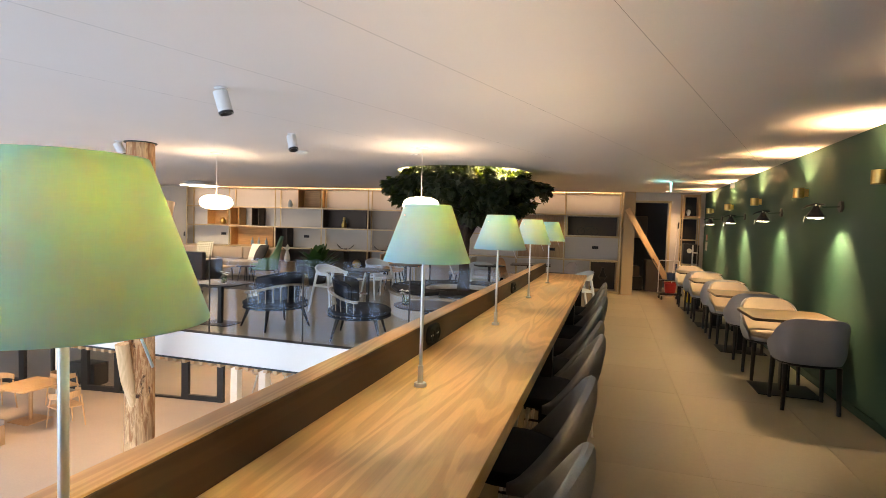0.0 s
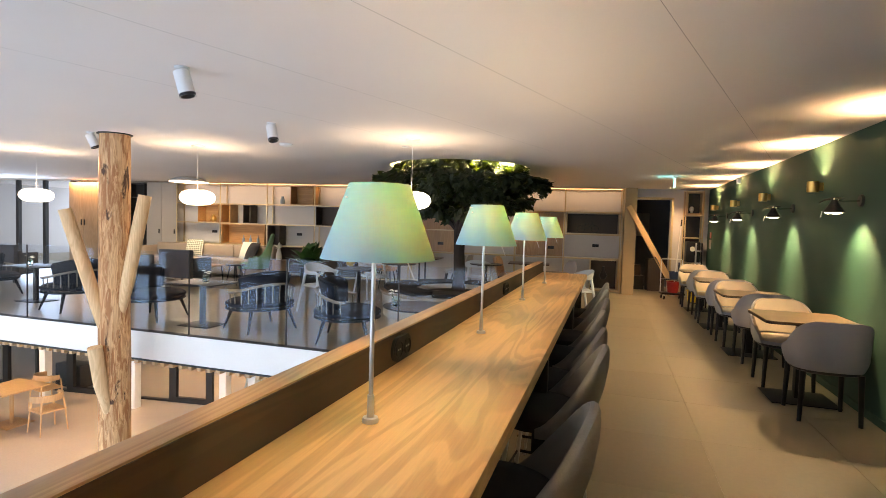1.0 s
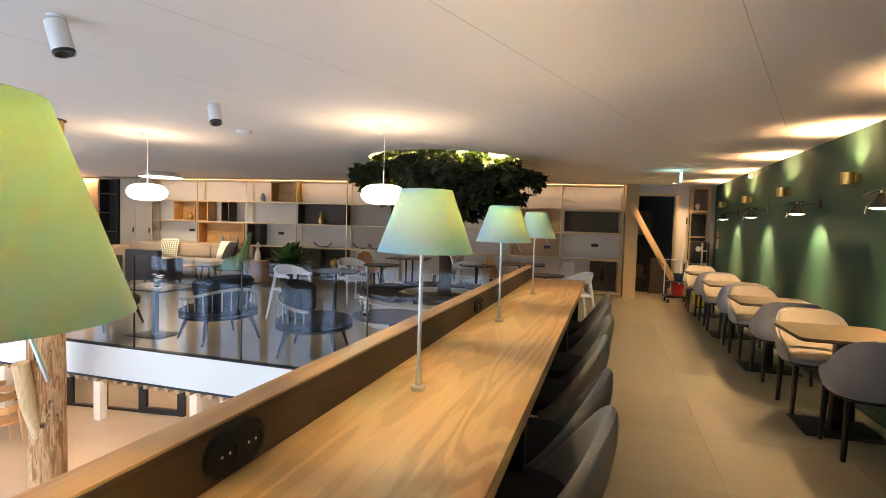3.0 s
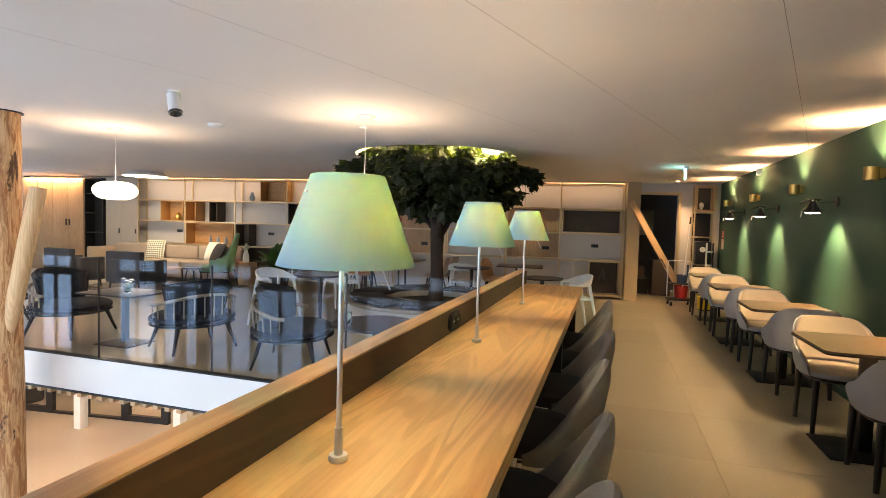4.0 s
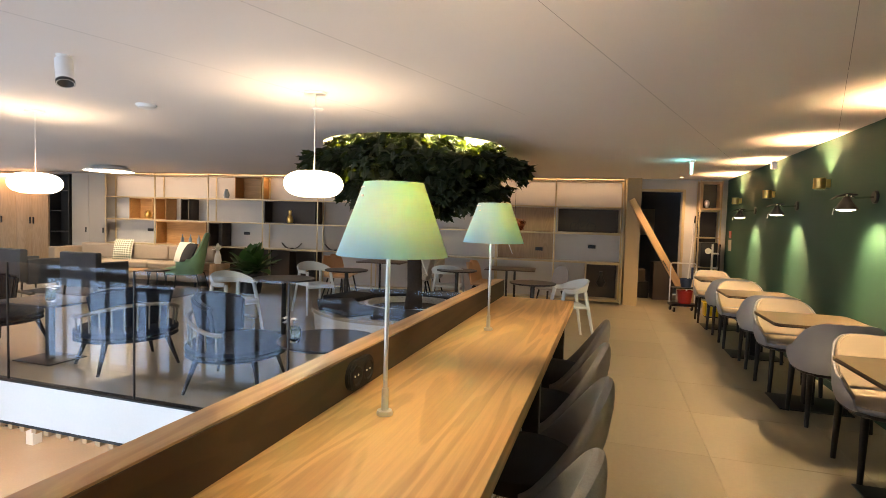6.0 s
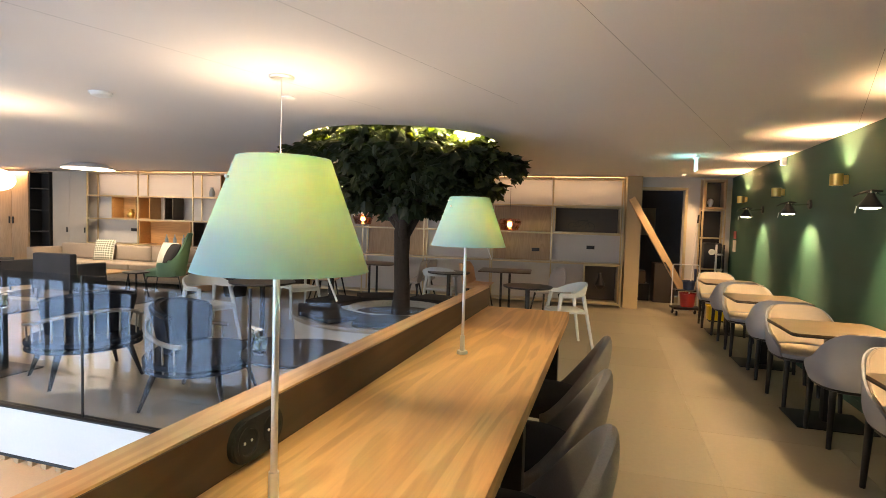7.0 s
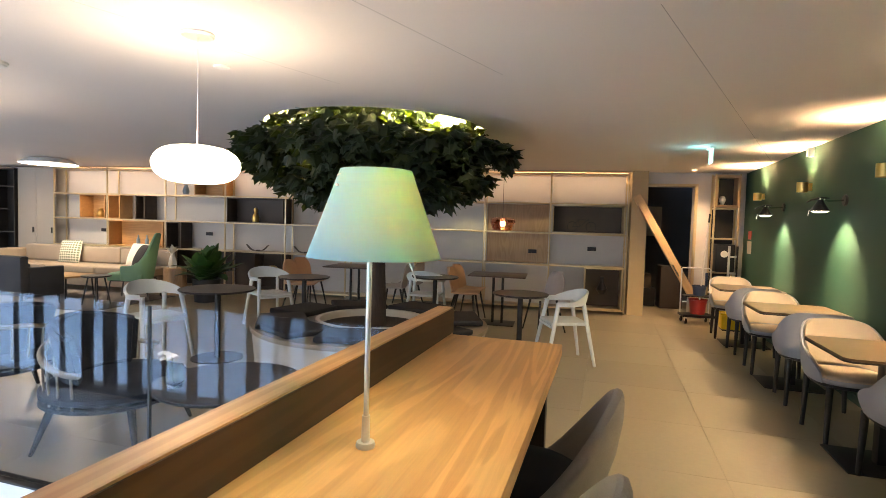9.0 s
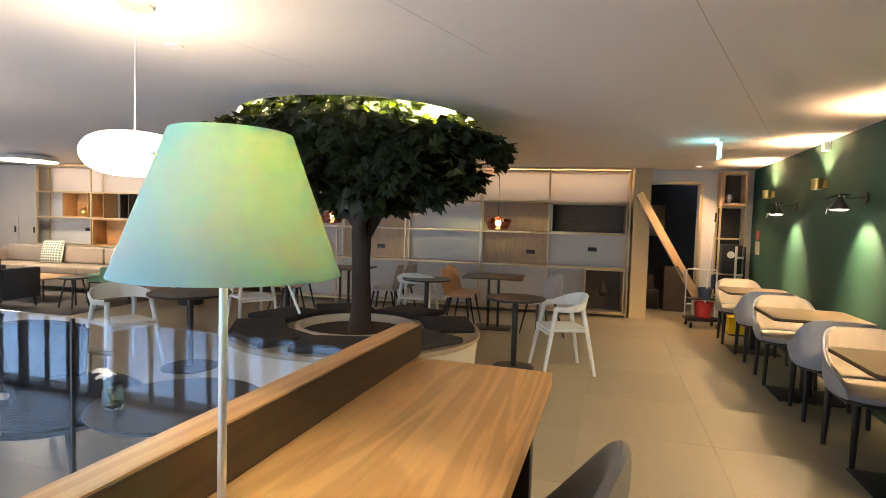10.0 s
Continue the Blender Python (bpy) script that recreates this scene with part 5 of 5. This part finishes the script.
def flower_vase(x, y, z, s=1.0):
    t = thing("flower_vase", pose(x, y, z), "small clear glass vase with white flowers", "vase", "flower vases")
    part("glass", lathe([(0, 0.0), (0.035 * s, 0.0), (0.045 * s, 0.03 * s), (0.045 * s, 0.09 * s), (0.038 * s, 0.11 * s), (0.036 * s, 0.11 * s), (0.042 * s, 0.08 * s), (0.042 * s, 0.03 * s), (0, 0.008)], 24), VASEGLASS, t)
    r = random.Random(int(abs(x) * 100))
    for k in range(5):
        a = r.uniform(0, 6.28)
        tip = Vector((0.05 * s * math.cos(a), 0.05 * s * math.sin(a), (0.14 + 0.05 * r.random()) * s))
        part("stem", tube([(0, 0, 0.01), tip * 0.6, tip], 0.0022, 5), POTLEAF, t)
        bm = bmesh.new()
        for q in range(6):
            b = q * math.pi / 3
            m = Matrix.Translation(tip) @ Matrix.Rotation(b, 4, "Z") @ Matrix.Rotation(radians(-35), 4, "X")
            vs = [bm.verts.new(m @ Vector(p)) for p in ((0, 0, 0), (0.014 * s, 0.018 * s, 0), (0, 0.04 * s, 0.006), (-0.014 * s, 0.018 * s, 0))]
            bm.faces.new(vs)
        part("blossom", bm, PETAL, t)
    return t


flower_vase(-2.30, 5.84, 0.52, 1.15)
flower_vase(-5.2, 6.05, 0.605)
flower_vase(-9.2, 6.5, 0.605)

# ---- lounge by the shelving ----


def lounge_armchair(m, cloth, label):
    """Boxy armchair; faces local -y."""
    t = thing("lounge_armchair", m, label, "armchair", "boxy lounge armchairs")
    part("seat", box((-0.28, -0.34, 0.24), (0.28, 0.22, 0.44), 0.03), cloth, t)
    part("backrest", box((-0.38, 0.225, 0.20), (0.38, 0.36, 0.80), 0.03), cloth, t)
    for s in (-1, 1):
        part("armrest", box((0.285 * s, -0.36, 0.16) if s > 0 else (-0.385, -0.36, 0.16), (0.385, 0.22, 0.62) if s > 0 else (-0.285, 0.22, 0.62), 0.02), cloth, t)
        for y in (-0.3, 0.3):
            part("leg", rod((0.32 * s, y, 0.2), (0.34 * s, y * 1.05, 0), 0.02, 0.014), BLACK, t)
    return t


DG = "dark grey boxy lounge armchair on short legs"
lounge_armchair(pose(-8.75, 9.45, 0, 0, 0, 185), DARKCLOTH, DG)
lounge_armchair(pose(-10.25, 9.35, 0, 0, 0, 175), DARKCLOTH, DG)
lounge_armchair(pose(-13.3, 8.7, 0, 0, 0, 150), DARKCLOTH, DG)
lounge_armchair(pose(-12.3, 8.2, 0, 0, 0, 200), DARKCLOTH, DG)
sofa = thing("sofa", on_wall(-9.9, -0.12), "long beige upholstered sofa along the shelving", "sofa")
part("base", box((-1.75, -0.85, 0.10), (1.75, 0.0, 0.32), 0.02), SOFACLOTH, sofa)
for k in range(3):
    part("seat_cushion", box((-1.72 + 1.147 * k, -0.87, 0.325), (-0.585 + 1.147 * k, -0.20, 0.47), 0.035, 3), SOFACLOTH, sofa)
    part("back_cushion", box((-1.72 + 1.147 * k, -0.24, 0.475), (-0.585 + 1.147 * k, -0.02, 0.80), 0.04, 3), SOFACLOTH, sofa)
part("armrest", box((-1.95, -0.86, 0.10), (-1.76, 0.0, 0.72), 0.04, 3), SOFACLOTH, sofa)
for x in (-1.8, 1.65):
    for y in (-0.78, -0.08):
        part("leg", rod((x, y, 0.11), (x, y, 0), 0.02), BLACK, sofa)


def throw_pillow(x, mat_, label, lean=18, turn=0.0, z=0.47, off=-0.52):
    bm = grid_sheet(lambda u, v: ((u - 0.5) * 0.46, -0.085 * (math.sin(math.pi * u) * math.sin(math.pi * v)) ** 0.45, 0.46 * v), 15, 15)
    grid_sheet(lambda u, v: ((u - 0.5) * 0.46, 0.085 * (math.sin(math.pi * u) * math.sin(math.pi * v)) ** 0.45, 0.46 * v), 15, 15, bm=bm)
    bmesh.ops.remove_doubles(bm, verts=bm.verts[:], dist=0.0005)
    return solid("throw_pillow", bm, mat_, label, "pillow", "pillows on the sofa", m=on_wall(x, off, z) @ pose(0, 0, 0, -lean, 0, turn))


PATTERN = surface("patterned pillow cloth", (0.66, 0.63, 0.52), 0.85, vary=0.06, relief=0.2)
nt = PATTERN.node_tree
vo = nt.nodes.new("ShaderNodeTexVoronoi")
vo.inputs["Scale"].default_value, vo.inputs["Randomness"].default_value = 20.0, 0.0
nt.links.new(coords(nt, (1, 0.0, 1)), vo.inputs["Vector"])
nt.links.new(ramp(nt, vo.outputs["Distance"], ((0.33, (0.16, 0.20, 0.13)), (0.42, (0.70, 0.66, 0.55)))), nt.nodes["Principled BSDF"].inputs["Base Color"])
throw_pillow(-10.35, PATTERN, "cream throw pillow with green dots on the sofa", 14, 5)
throw_pillow(-8.85, PETAL, "white throw pillow on the sofa", 22, -12)
throw_pillow(-8.66, BLACKCLOTH, "black throw pillow leaning on a white one", 26, -30, off=-0.66)

g = thing("wing_chair", pose(-7.90, 10.72, 0, 0, 0, -64), "sage green high-backed lounge chair with a black leg frame", "armchair")


def wing(u, v):
    a = radians(-25 + 230 * u)
    b = max(0, math.sin(a))
    top = 0.60 + 0.56 * min(1, b * 1.1) ** 2.6
    return ((0.33 - 0.06 * v * b) * math.cos(a), 0.29 * math.sin(a) + 0.14 * v * b, 0.34 + (top - 0.34) * v)


bm = grid_sheet(wing, 31, 11, 0.045)
bmesh.ops.bevel(bm, geom=[e for e in bm.edges if e.calc_face_angle(0) > 1.0], offset=0.015, segments=3, affect="EDGES")
part("shell", bm, GREENCLOTH, g)
part("seat", box((-0.28, -0.34, 0.33), (0.28, 0.22, 0.47), 0.05, 3), GREENCLOTH, g)
for s in (-1, 1):
    part("leg_frame", tube([(0.27 * s, -0.32, 0.0), (0.26 * s, -0.28, 0.34), (0.26 * s, 0.26, 0.34), (0.28 * s, 0.34, 0.0)], 0.013, 8), BLACK, g)

t = thing("stool_table", pose(-7.85, 9.95, 0), "small round black side table on splayed legs", "table")
part("tabletop", lathe([(0, 0.455), (0.20, 0.455), (0.215, 0.465), (0.215, 0.48), (0, 0.48)], 32), DARKTOP, t)
for k in range(4):
    a = radians(45 + 90 * k)
    part("leg", rod((0.11 * math.cos(a), 0.11 * math.sin(a), 0.455), (0.20 * math.cos(a), 0.20 * math.sin(a), 0), 0.012), BLACK, t)
t = thing("coffee_table", pose(-9.2, 10.35, 0, 0, 0, 6), "low oak coffee table on black legs before the sofa", "table")
part("tabletop", box((-0.5, -0.33, 0.36), (0.5, 0.33, 0.39), 0.008), OAK_X, t)
for sx in (-1, 1):
    for sy in (-1, 1):
        part("leg", rod((0.42 * sx, 0.26 * sy, 0.36), (0.44 * sx, 0.28 * sy, 0), 0.014), BLACK, t)
solid("rug", box((-1.5, -0.9, 0.0), (1.5, 0.9, 0.009), 0.004), surface("dark woven rug", (0.10, 0.09, 0.085), 0.95, vary=0.25, fine=180, relief=0.5), "dark woven rug under the lounge seats", "rug", m=pose(-8.9, 10.2, 0.002, 0, 0, 6))

t = thing("stump_table", pose(-7.72, 11.45, 0), "squat tree stump side table", "table")
part("stump", trunk_mesh(0.50, 0.21, 0.19, 24, 8), OAK_Z, t)
t = thing("lily_vase", pose(-7.75, 11.42, 0.50), "white ceramic vase with pale lilies", "vase")
part("vase", lathe([(0, 0), (0.06, 0), (0.075, 0.05), (0.06, 0.17), (0.035, 0.24), (0.04, 0.27), (0.034, 0.27), (0.03, 0.23), (0, 0.2)], 24), WHITE, t)


def leaf_blade(bm, root, yaw, length, width, rise, droop, segs=7):
    prev = None
    for k in range(segs + 1):
        s = k / segs
        out, z = length * s * math.cos(rise), length * (s * math.sin(rise) - droop * s * s)
        w = width * math.sin(math.pi * min(1, 0.12 + 0.88 * s)) ** 0.8
        c = Vector(root) + Vector((out * math.cos(yaw), out * math.sin(yaw), z))
        side = Vector((-math.sin(yaw), math.cos(yaw), 0)) * w
        row = [bm.verts.new(c - side + Vector((0, 0, 0.25 * w))), bm.verts.new(c), bm.verts.new(c + side + Vector((0, 0, 0.25 * w)))]
        if prev:
            bm.faces.new((prev[0], prev[1], row[1], row[0]))
            bm.faces.new((prev[1], prev[2], row[2], row[1]))
        prev = row


bm = bmesh.new()
r = random.Random(3)
for k in range(16):
    leaf_blade(bm, (0, 0, 0.26), r.uniform(0, 6.28), r.uniform(0.16, 0.26), 0.034, r.uniform(0.6, 1.3), r.uniform(0.1, 0.5))
part("blossoms", bm, PETAL, t)


def pot_plant(x, y, pot_r, pot_h, leaves, size, seed, label):
    t = thing("potted_plant", pose(x, y, 0), label, "plant", "potted plants")
    part("pot", lathe([(0, 0), (pot_r * 0.8, 0), (pot_r, pot_h), (pot_r * 0.92, pot_h), (pot_r * 0.85, pot_h - 0.06), (0, pot_h - 0.06)], 32), BLACK, t)
    part("soil", lathe([(0, pot_h - 0.05), (pot_r * 0.85, pot_h - 0.055)], 20), SOIL, t)
    r = random.Random(seed)
    for k in range(leaves):
        bm = bmesh.new()
        leaf_blade(bm, (0.05 * r.uniform(-1, 1), 0.05 * r.uniform(-1, 1), pot_h - 0.05), r.uniform(0, 6.28), size * r.uniform(0.55, 1.1), size * r.uniform(0.11, 0.19), r.uniform(0.5, 1.4), r.uniform(0.05, 0.5))
        part("leaf", bm, POTLEAF, t)
    return t


pot_plant(-6.65, 11.05, 0.24, 0.40, 84, 0.76, 4, "bushy broad-leaved plant in a black pot")
pot_plant(-6.95, 11.45, 0.17, 0.62, 14, 0.35, 8, "small plant in a tall black pot")

# ---- objects on the shelves ----


def on_shelf(bay, u, row, y=0.14):
    x = lx[bay + 1] + (lx[bay] - lx[bay + 1]) * u
    return REAR @ pose(x, y, ROWS_Z[row] + 0.015)


def shelf_item(name, prof, mat_, label, category, bay, u, row, lift=0.0):
    return solid(name, lathe(prof, 24), mat_, label, category, "ornaments on the shelves", m=on_shelf(bay, u, row) @ pose(0, 0, lift))


JAR = [(0, 0), (0.05, 0), (0.085, 0.05), (0.085, 0.10), (0.05, 0.15), (0.03, 0.17), (0.045, 0.19), (0.03, 0.20), (0, 0.20)]
BOTTLE = [(0, 0), (0.035, 0), (0.038, 0.02), (0.036, 0.12), (0.012, 0.17), (0.012, 0.22), (0, 0.22)]
shelf_item("brass_jar", JAR, GOLD, "round brass jar on the shelf", "jar", 8, 0.78, 2, 0.017)
GREYGLASS = surface("grey blue glaze", (0.20, 0.26, 0.30), 0.3, vary=0.15, relief=0.03)
for u in (0.45, 0.60, 0.76):
    shelf_item("bottle", BOTTLE, GREYGLASS, "small grey blue glazed bottle on the shelf", "bottle", 7, u, 1, 0.017)
BALL = [(0, 0)] + [(0.115 * math.sin(math.pi * k / 14), 0.115 - 0.115 * math.cos(math.pi * k / 14)) for k in range(1, 14)] + [(0, 0.23)]
shelf_item("brass_globe", BALL, GOLD, "brass globe ornament in the shelf", "ornament", 5, 0.74, 0, 0.25)
shelf_item("bronze_ornament", [(0, 0), (0.06, 0), (0.075, 0.06), (0.06, 0.13), (0.03, 0.18), (0.042, 0.23), (0.035, 0.27), (0, 0.29)], GOLD, "bronze ornament standing in a dark shelf box", "ornament", 5, 0.45, 2, 0.017)
shelf_item("vase", [(0, 0), (0.05, 0), (0.07, 0.06), (0.05, 0.14), (0.03, 0.18), (0.035, 0.2), (0, 0.2)], GREYGLASS, "small glazed vase in an oak box", "vase", 6, 0.27, 3, 0.017)
for bay, u, row in ((5, 0.5, 1), (4, 0.3, 1), (4, 0.6, 1)):
    bm = bmesh.new()
    for s in (-1, 1):
        grid_sheet(lambda p, q, s=s: (s * 0.24 * p, -0.03 + 0.12 * (q - 0.5) * (1 - 0.6 * p), 0.02 + 0.11 * p - 0.05 * math.sin(math.pi * p)), 9, 4, 0.008, bm=bm)
    bm_box(bm, (-0.03, -0.05, 0.0), (0.03, 0.03, 0.03), 0.01)
    solid("wing_bowl", bm, DARKBACK, "dark wing-shaped bowl on the shelf", "bowl", "ornaments on the shelves", m=on_shelf(bay, u, row))
bm = bmesh.new()
for s in (-0.16, 0.16):
    bm_tube(bm, [(s + 0.085 * math.cos(a), 0, 0.10 + 0.085 * math.sin(a)) for a in [k * math.pi / 9 for k in range(18)]], 0.006, 6, True)
for a, b in (((-0.16, 0, 0.10), (-0.03, 0, 0.10)), ((-0.03, 0, 0.10), (0.10, 0, 0.22)), ((-0.16, 0, 0.10), (-0.06, 0, 0.22)), ((-0.06, 0, 0.22), (0.10, 0, 0.22)), ((0.16, 0, 0.10), (0.10, 0, 0.26)), ((-0.03, 0, 0.10), (-0.07, 0, 0.25))):
    bm_rod(bm, a, b, 0.006, None, 6)
solid("model_bicycle", bm, BLACK, "small black wire model bicycle in a dark shelf box", "ornament", "ornaments on the shelves", m=on_shelf(0, 0.42, 2) @ pose(0, 0, 0.018))
shelf_item("dark_vase", [(0, 0), (0.05, 0), (0.10, 0.08), (0.06, 0.16), (0.03, 0.24), (0.035, 0.3), (0, 0.3)], BLACK, "dark rounded vase in a shelf box", "vase", 0, 0.72, 0, 0.25)
shelf_item("white_bust", [(0, 0), (0.03, 0), (0.02, 0.03), (0.045, 0.09), (0.05, 0.13), (0.03, 0.17), (0, 0.18)], WHITE, "small pale ornament in the oak box", "ornament", 0, 2.17, 3, 0.0)
t = thing("coffee_machine", REAR @ pose(1.84, 0.02, 0.815), "black coffee grinder with a pale round dial", "appliance")
part("body", box((-0.15, -0.12, 0), (0.15, 0.12, 0.46), 0.03), BLACK, t)
part("dial", lathe([(0, 0), (0.055, 0), (0.055, 0.008), (0, 0.010)], 24), PETAL, t).matrix_basis = pose(-0.02, -0.122, 0.30, 90, 0, 0)
t = thing("ladder", REAR @ pose(1.95, -0.12, 0), "small folding step ladder leaning by the shelf", "ladder")
for x in (-0.06, 0.06):
    part("rail", box((x - 0.012, -0.02, 0), (x + 0.012, 0.02, 1.25)), BLACK if x > 0 else STEEL, t)
for k in range(4):
    part("rung", box((-0.05, -0.015, 0.25 + 0.27 * k), (0.05, 0.015, 0.28 + 0.27 * k)), STEEL, t)

# ---- doorway: leaning plank and cleaning cart ----
bm = box((-0.068, -0.015, 0), (0.068, 0.015, 2.32), 0.004)
plank = thing("leaning_board", REAR @ pose(1.60, 0.05, 0.045, 0, -31.5, 0) @ pose(0, 0, 0, 3, 0, 20), "long pale wooden board leaning across the doorway", "board")
part("board", bm, ASH, plank)
part("door_handle", box((-0.060, -0.03, 0.80), (-0.042, -0.0152, 1.02), 0.004), CHROME, plank)
cart = thing("cleaning_cart", pose(1.40, 12.78, 0, 0, 0, 8), "cleaning trolley with red and blue buckets and a mop", "trolley")
part("frame", tube([(-0.22, 0.1, 0.12), (-0.22, 0.1, 0.86), (-0.20, 0.1, 0.88), (0.20, 0.1, 0.88), (0.22, 0.1, 0.86), (0.22, 0.1, 0.12)], 0.011, 8), STEEL, cart)
part("base_tray", box((-0.24, -0.16, 0.11), (0.24, 0.16, 0.15), 0.01), BLACK, cart)


def bucket(r, h):
    return lathe([(0, 0), (r * 0.8, 0), (r, h), (r * 1.06, h), (r * 1.06, h - 0.015), (r * 0.96, h - 0.02), (r * 0.78, 0.01), (0, 0.01)], 24)


b = part("bucket", bucket(0.135, 0.24), RED, cart, "red bucket")
b.matrix_basis = pose(0.02, 0, 0.152)
b = part("bucket", bucket(0.105, 0.16), BLUE, cart, "blue upper bucket")
b.matrix_basis = pose(0.03, 0, 0.45)
part("bucket_shelf", box((-0.21, -0.13, 0.43), (0.21, 0.11, 0.447)), BLACK, cart)
for sx in (-1, 1):
    for sy in (-1, 1):
        w = part("wheel", lathe([(0, -0.015), (0.04, -0.015), (0.045, -0.008), (0.045, 0.008), (0.04, 0.015), (0, 0.015)], 20), BLACK, cart)
        w.matrix_basis = pose(0.19 * sx, 0.13 * sy, 0.046, 90, 0, 90)
        part("caster", box((0.19 * sx - 0.02, 0.13 * sy - 0.01, 0.05), (0.19 * sx + 0.02, 0.13 * sy + 0.01, 0.11)), STEEL, cart)
part("mop_pole", rod((0.06, 0.06, 0.35), (0.16, 0.12, 1.62), 0.011), STEEL, cart)
part("mop_grip", rod((0.16, 0.12, 1.62), (0.172, 0.127, 1.76), 0.014), BLACK, cart)
part("squeegee", box((0.10, -0.05, 0.60), (0.14, -0.02, 0.82), 0.006), BLUE, cart)
t = thing("yellow_bucket", pose(1.82, 12.35, 0), "yellow plastic bucket on the floor by the trolley", "bucket")
part("body", box((-0.15, -0.12, 0.02), (0.15, 0.12, 0.25), 0.03), YELLOW, t)
part("rim", tube([(-0.16, -0.13, 0.25), (0.16, -0.13, 0.25), (0.16, 0.13, 0.25), (-0.16, 0.13, 0.25)], 0.012, 8, True), YELLOW, t)
part("foot", box((-0.13, -0.10, 0.0), (0.13, 0.10, 0.02)), BLACK, t)
# things in the store room; the crates' dark colours carry its dimness
t = thing("store_box", REAR @ pose(1.05, 2.15, 1.35), "pale wall box in the dark store room", "box")
part("body", box((-0.2, -0.1, 0), (0.2, 0.24, 0.6), 0.01), GREYWALL, t)
t = thing("store_crate", REAR @ pose(0.75, 1.5, 0), "crates stacked in the store room, coloured dark for its dimness", "crate")
part("crate", box((-0.3, -0.2, 0), (0.3, 0.2, 0.35), 0.01), BLACK, t)
part("crate", box((-0.25, -0.18, 0.352), (0.22, 0.18, 0.62), 0.01), DARKBACK, t)
t = thing("store_crate", REAR @ pose(1.3, 1.3, 0), "brown crate on the store room floor, darkened for the dim room", "crate")
part("crate", box((-0.2, -0.2, 0), (0.2, 0.2, 0.8), 0.01), DARKBACK, t)

# ---- floor tiles, laid last ----
TILE, GAP = 0.90, 0.0013
tile_floor = new("floor")
tagged(tile_floor, "warm beige large-format floor tiles with fine joints", "floor", kind="structure")
cache = {}


def tile(xa, xb, ya, yb):
    w, h = round(xb - xa, 4), round(yb - ya, 4)
    if w < 0.05 or h < 0.05:
        return
    if (w, h) not in cache:
        bm = box((0, 0, -0.012), (w - GAP, h - GAP, 0.0), 0.0006, 1)
        cache[(w, h)] = mesh_of("tile", bm, FLOOR, False)
    ob = new("tile", cache[(w, h)])
    ob.parent = tile_floor
    ob.location = (xa, ya, 0)


def run(a, b, start):
    edges, k = [a], start
    while k < b:
        if k > a:
            edges.append(k)
        k += TILE
    return edges + [b]


ys = run(YS, 14.4, YS + 0.35)
for xa, xb in zip(run(-0.634, WALL_X, -0.634 + 0.48), run(-0.634, WALL_X, -0.634 + 0.48)[1:]):
    for ya, yb in zip(ys, ys[1:]):
        tile(xa, xb, ya, yb)
ys = run(SLAB_Y, 14.4, YS + 0.35)
xs = run(XW, -0.634, -0.634 - 22 * TILE)
for xa, xb in zip(xs, xs[1:]):
    for ya, yb in zip(ys, ys[1:]):
        if ya < wall_y((xa + xb) / 2, 0.5):
            tile(xa, xb, ya, yb)
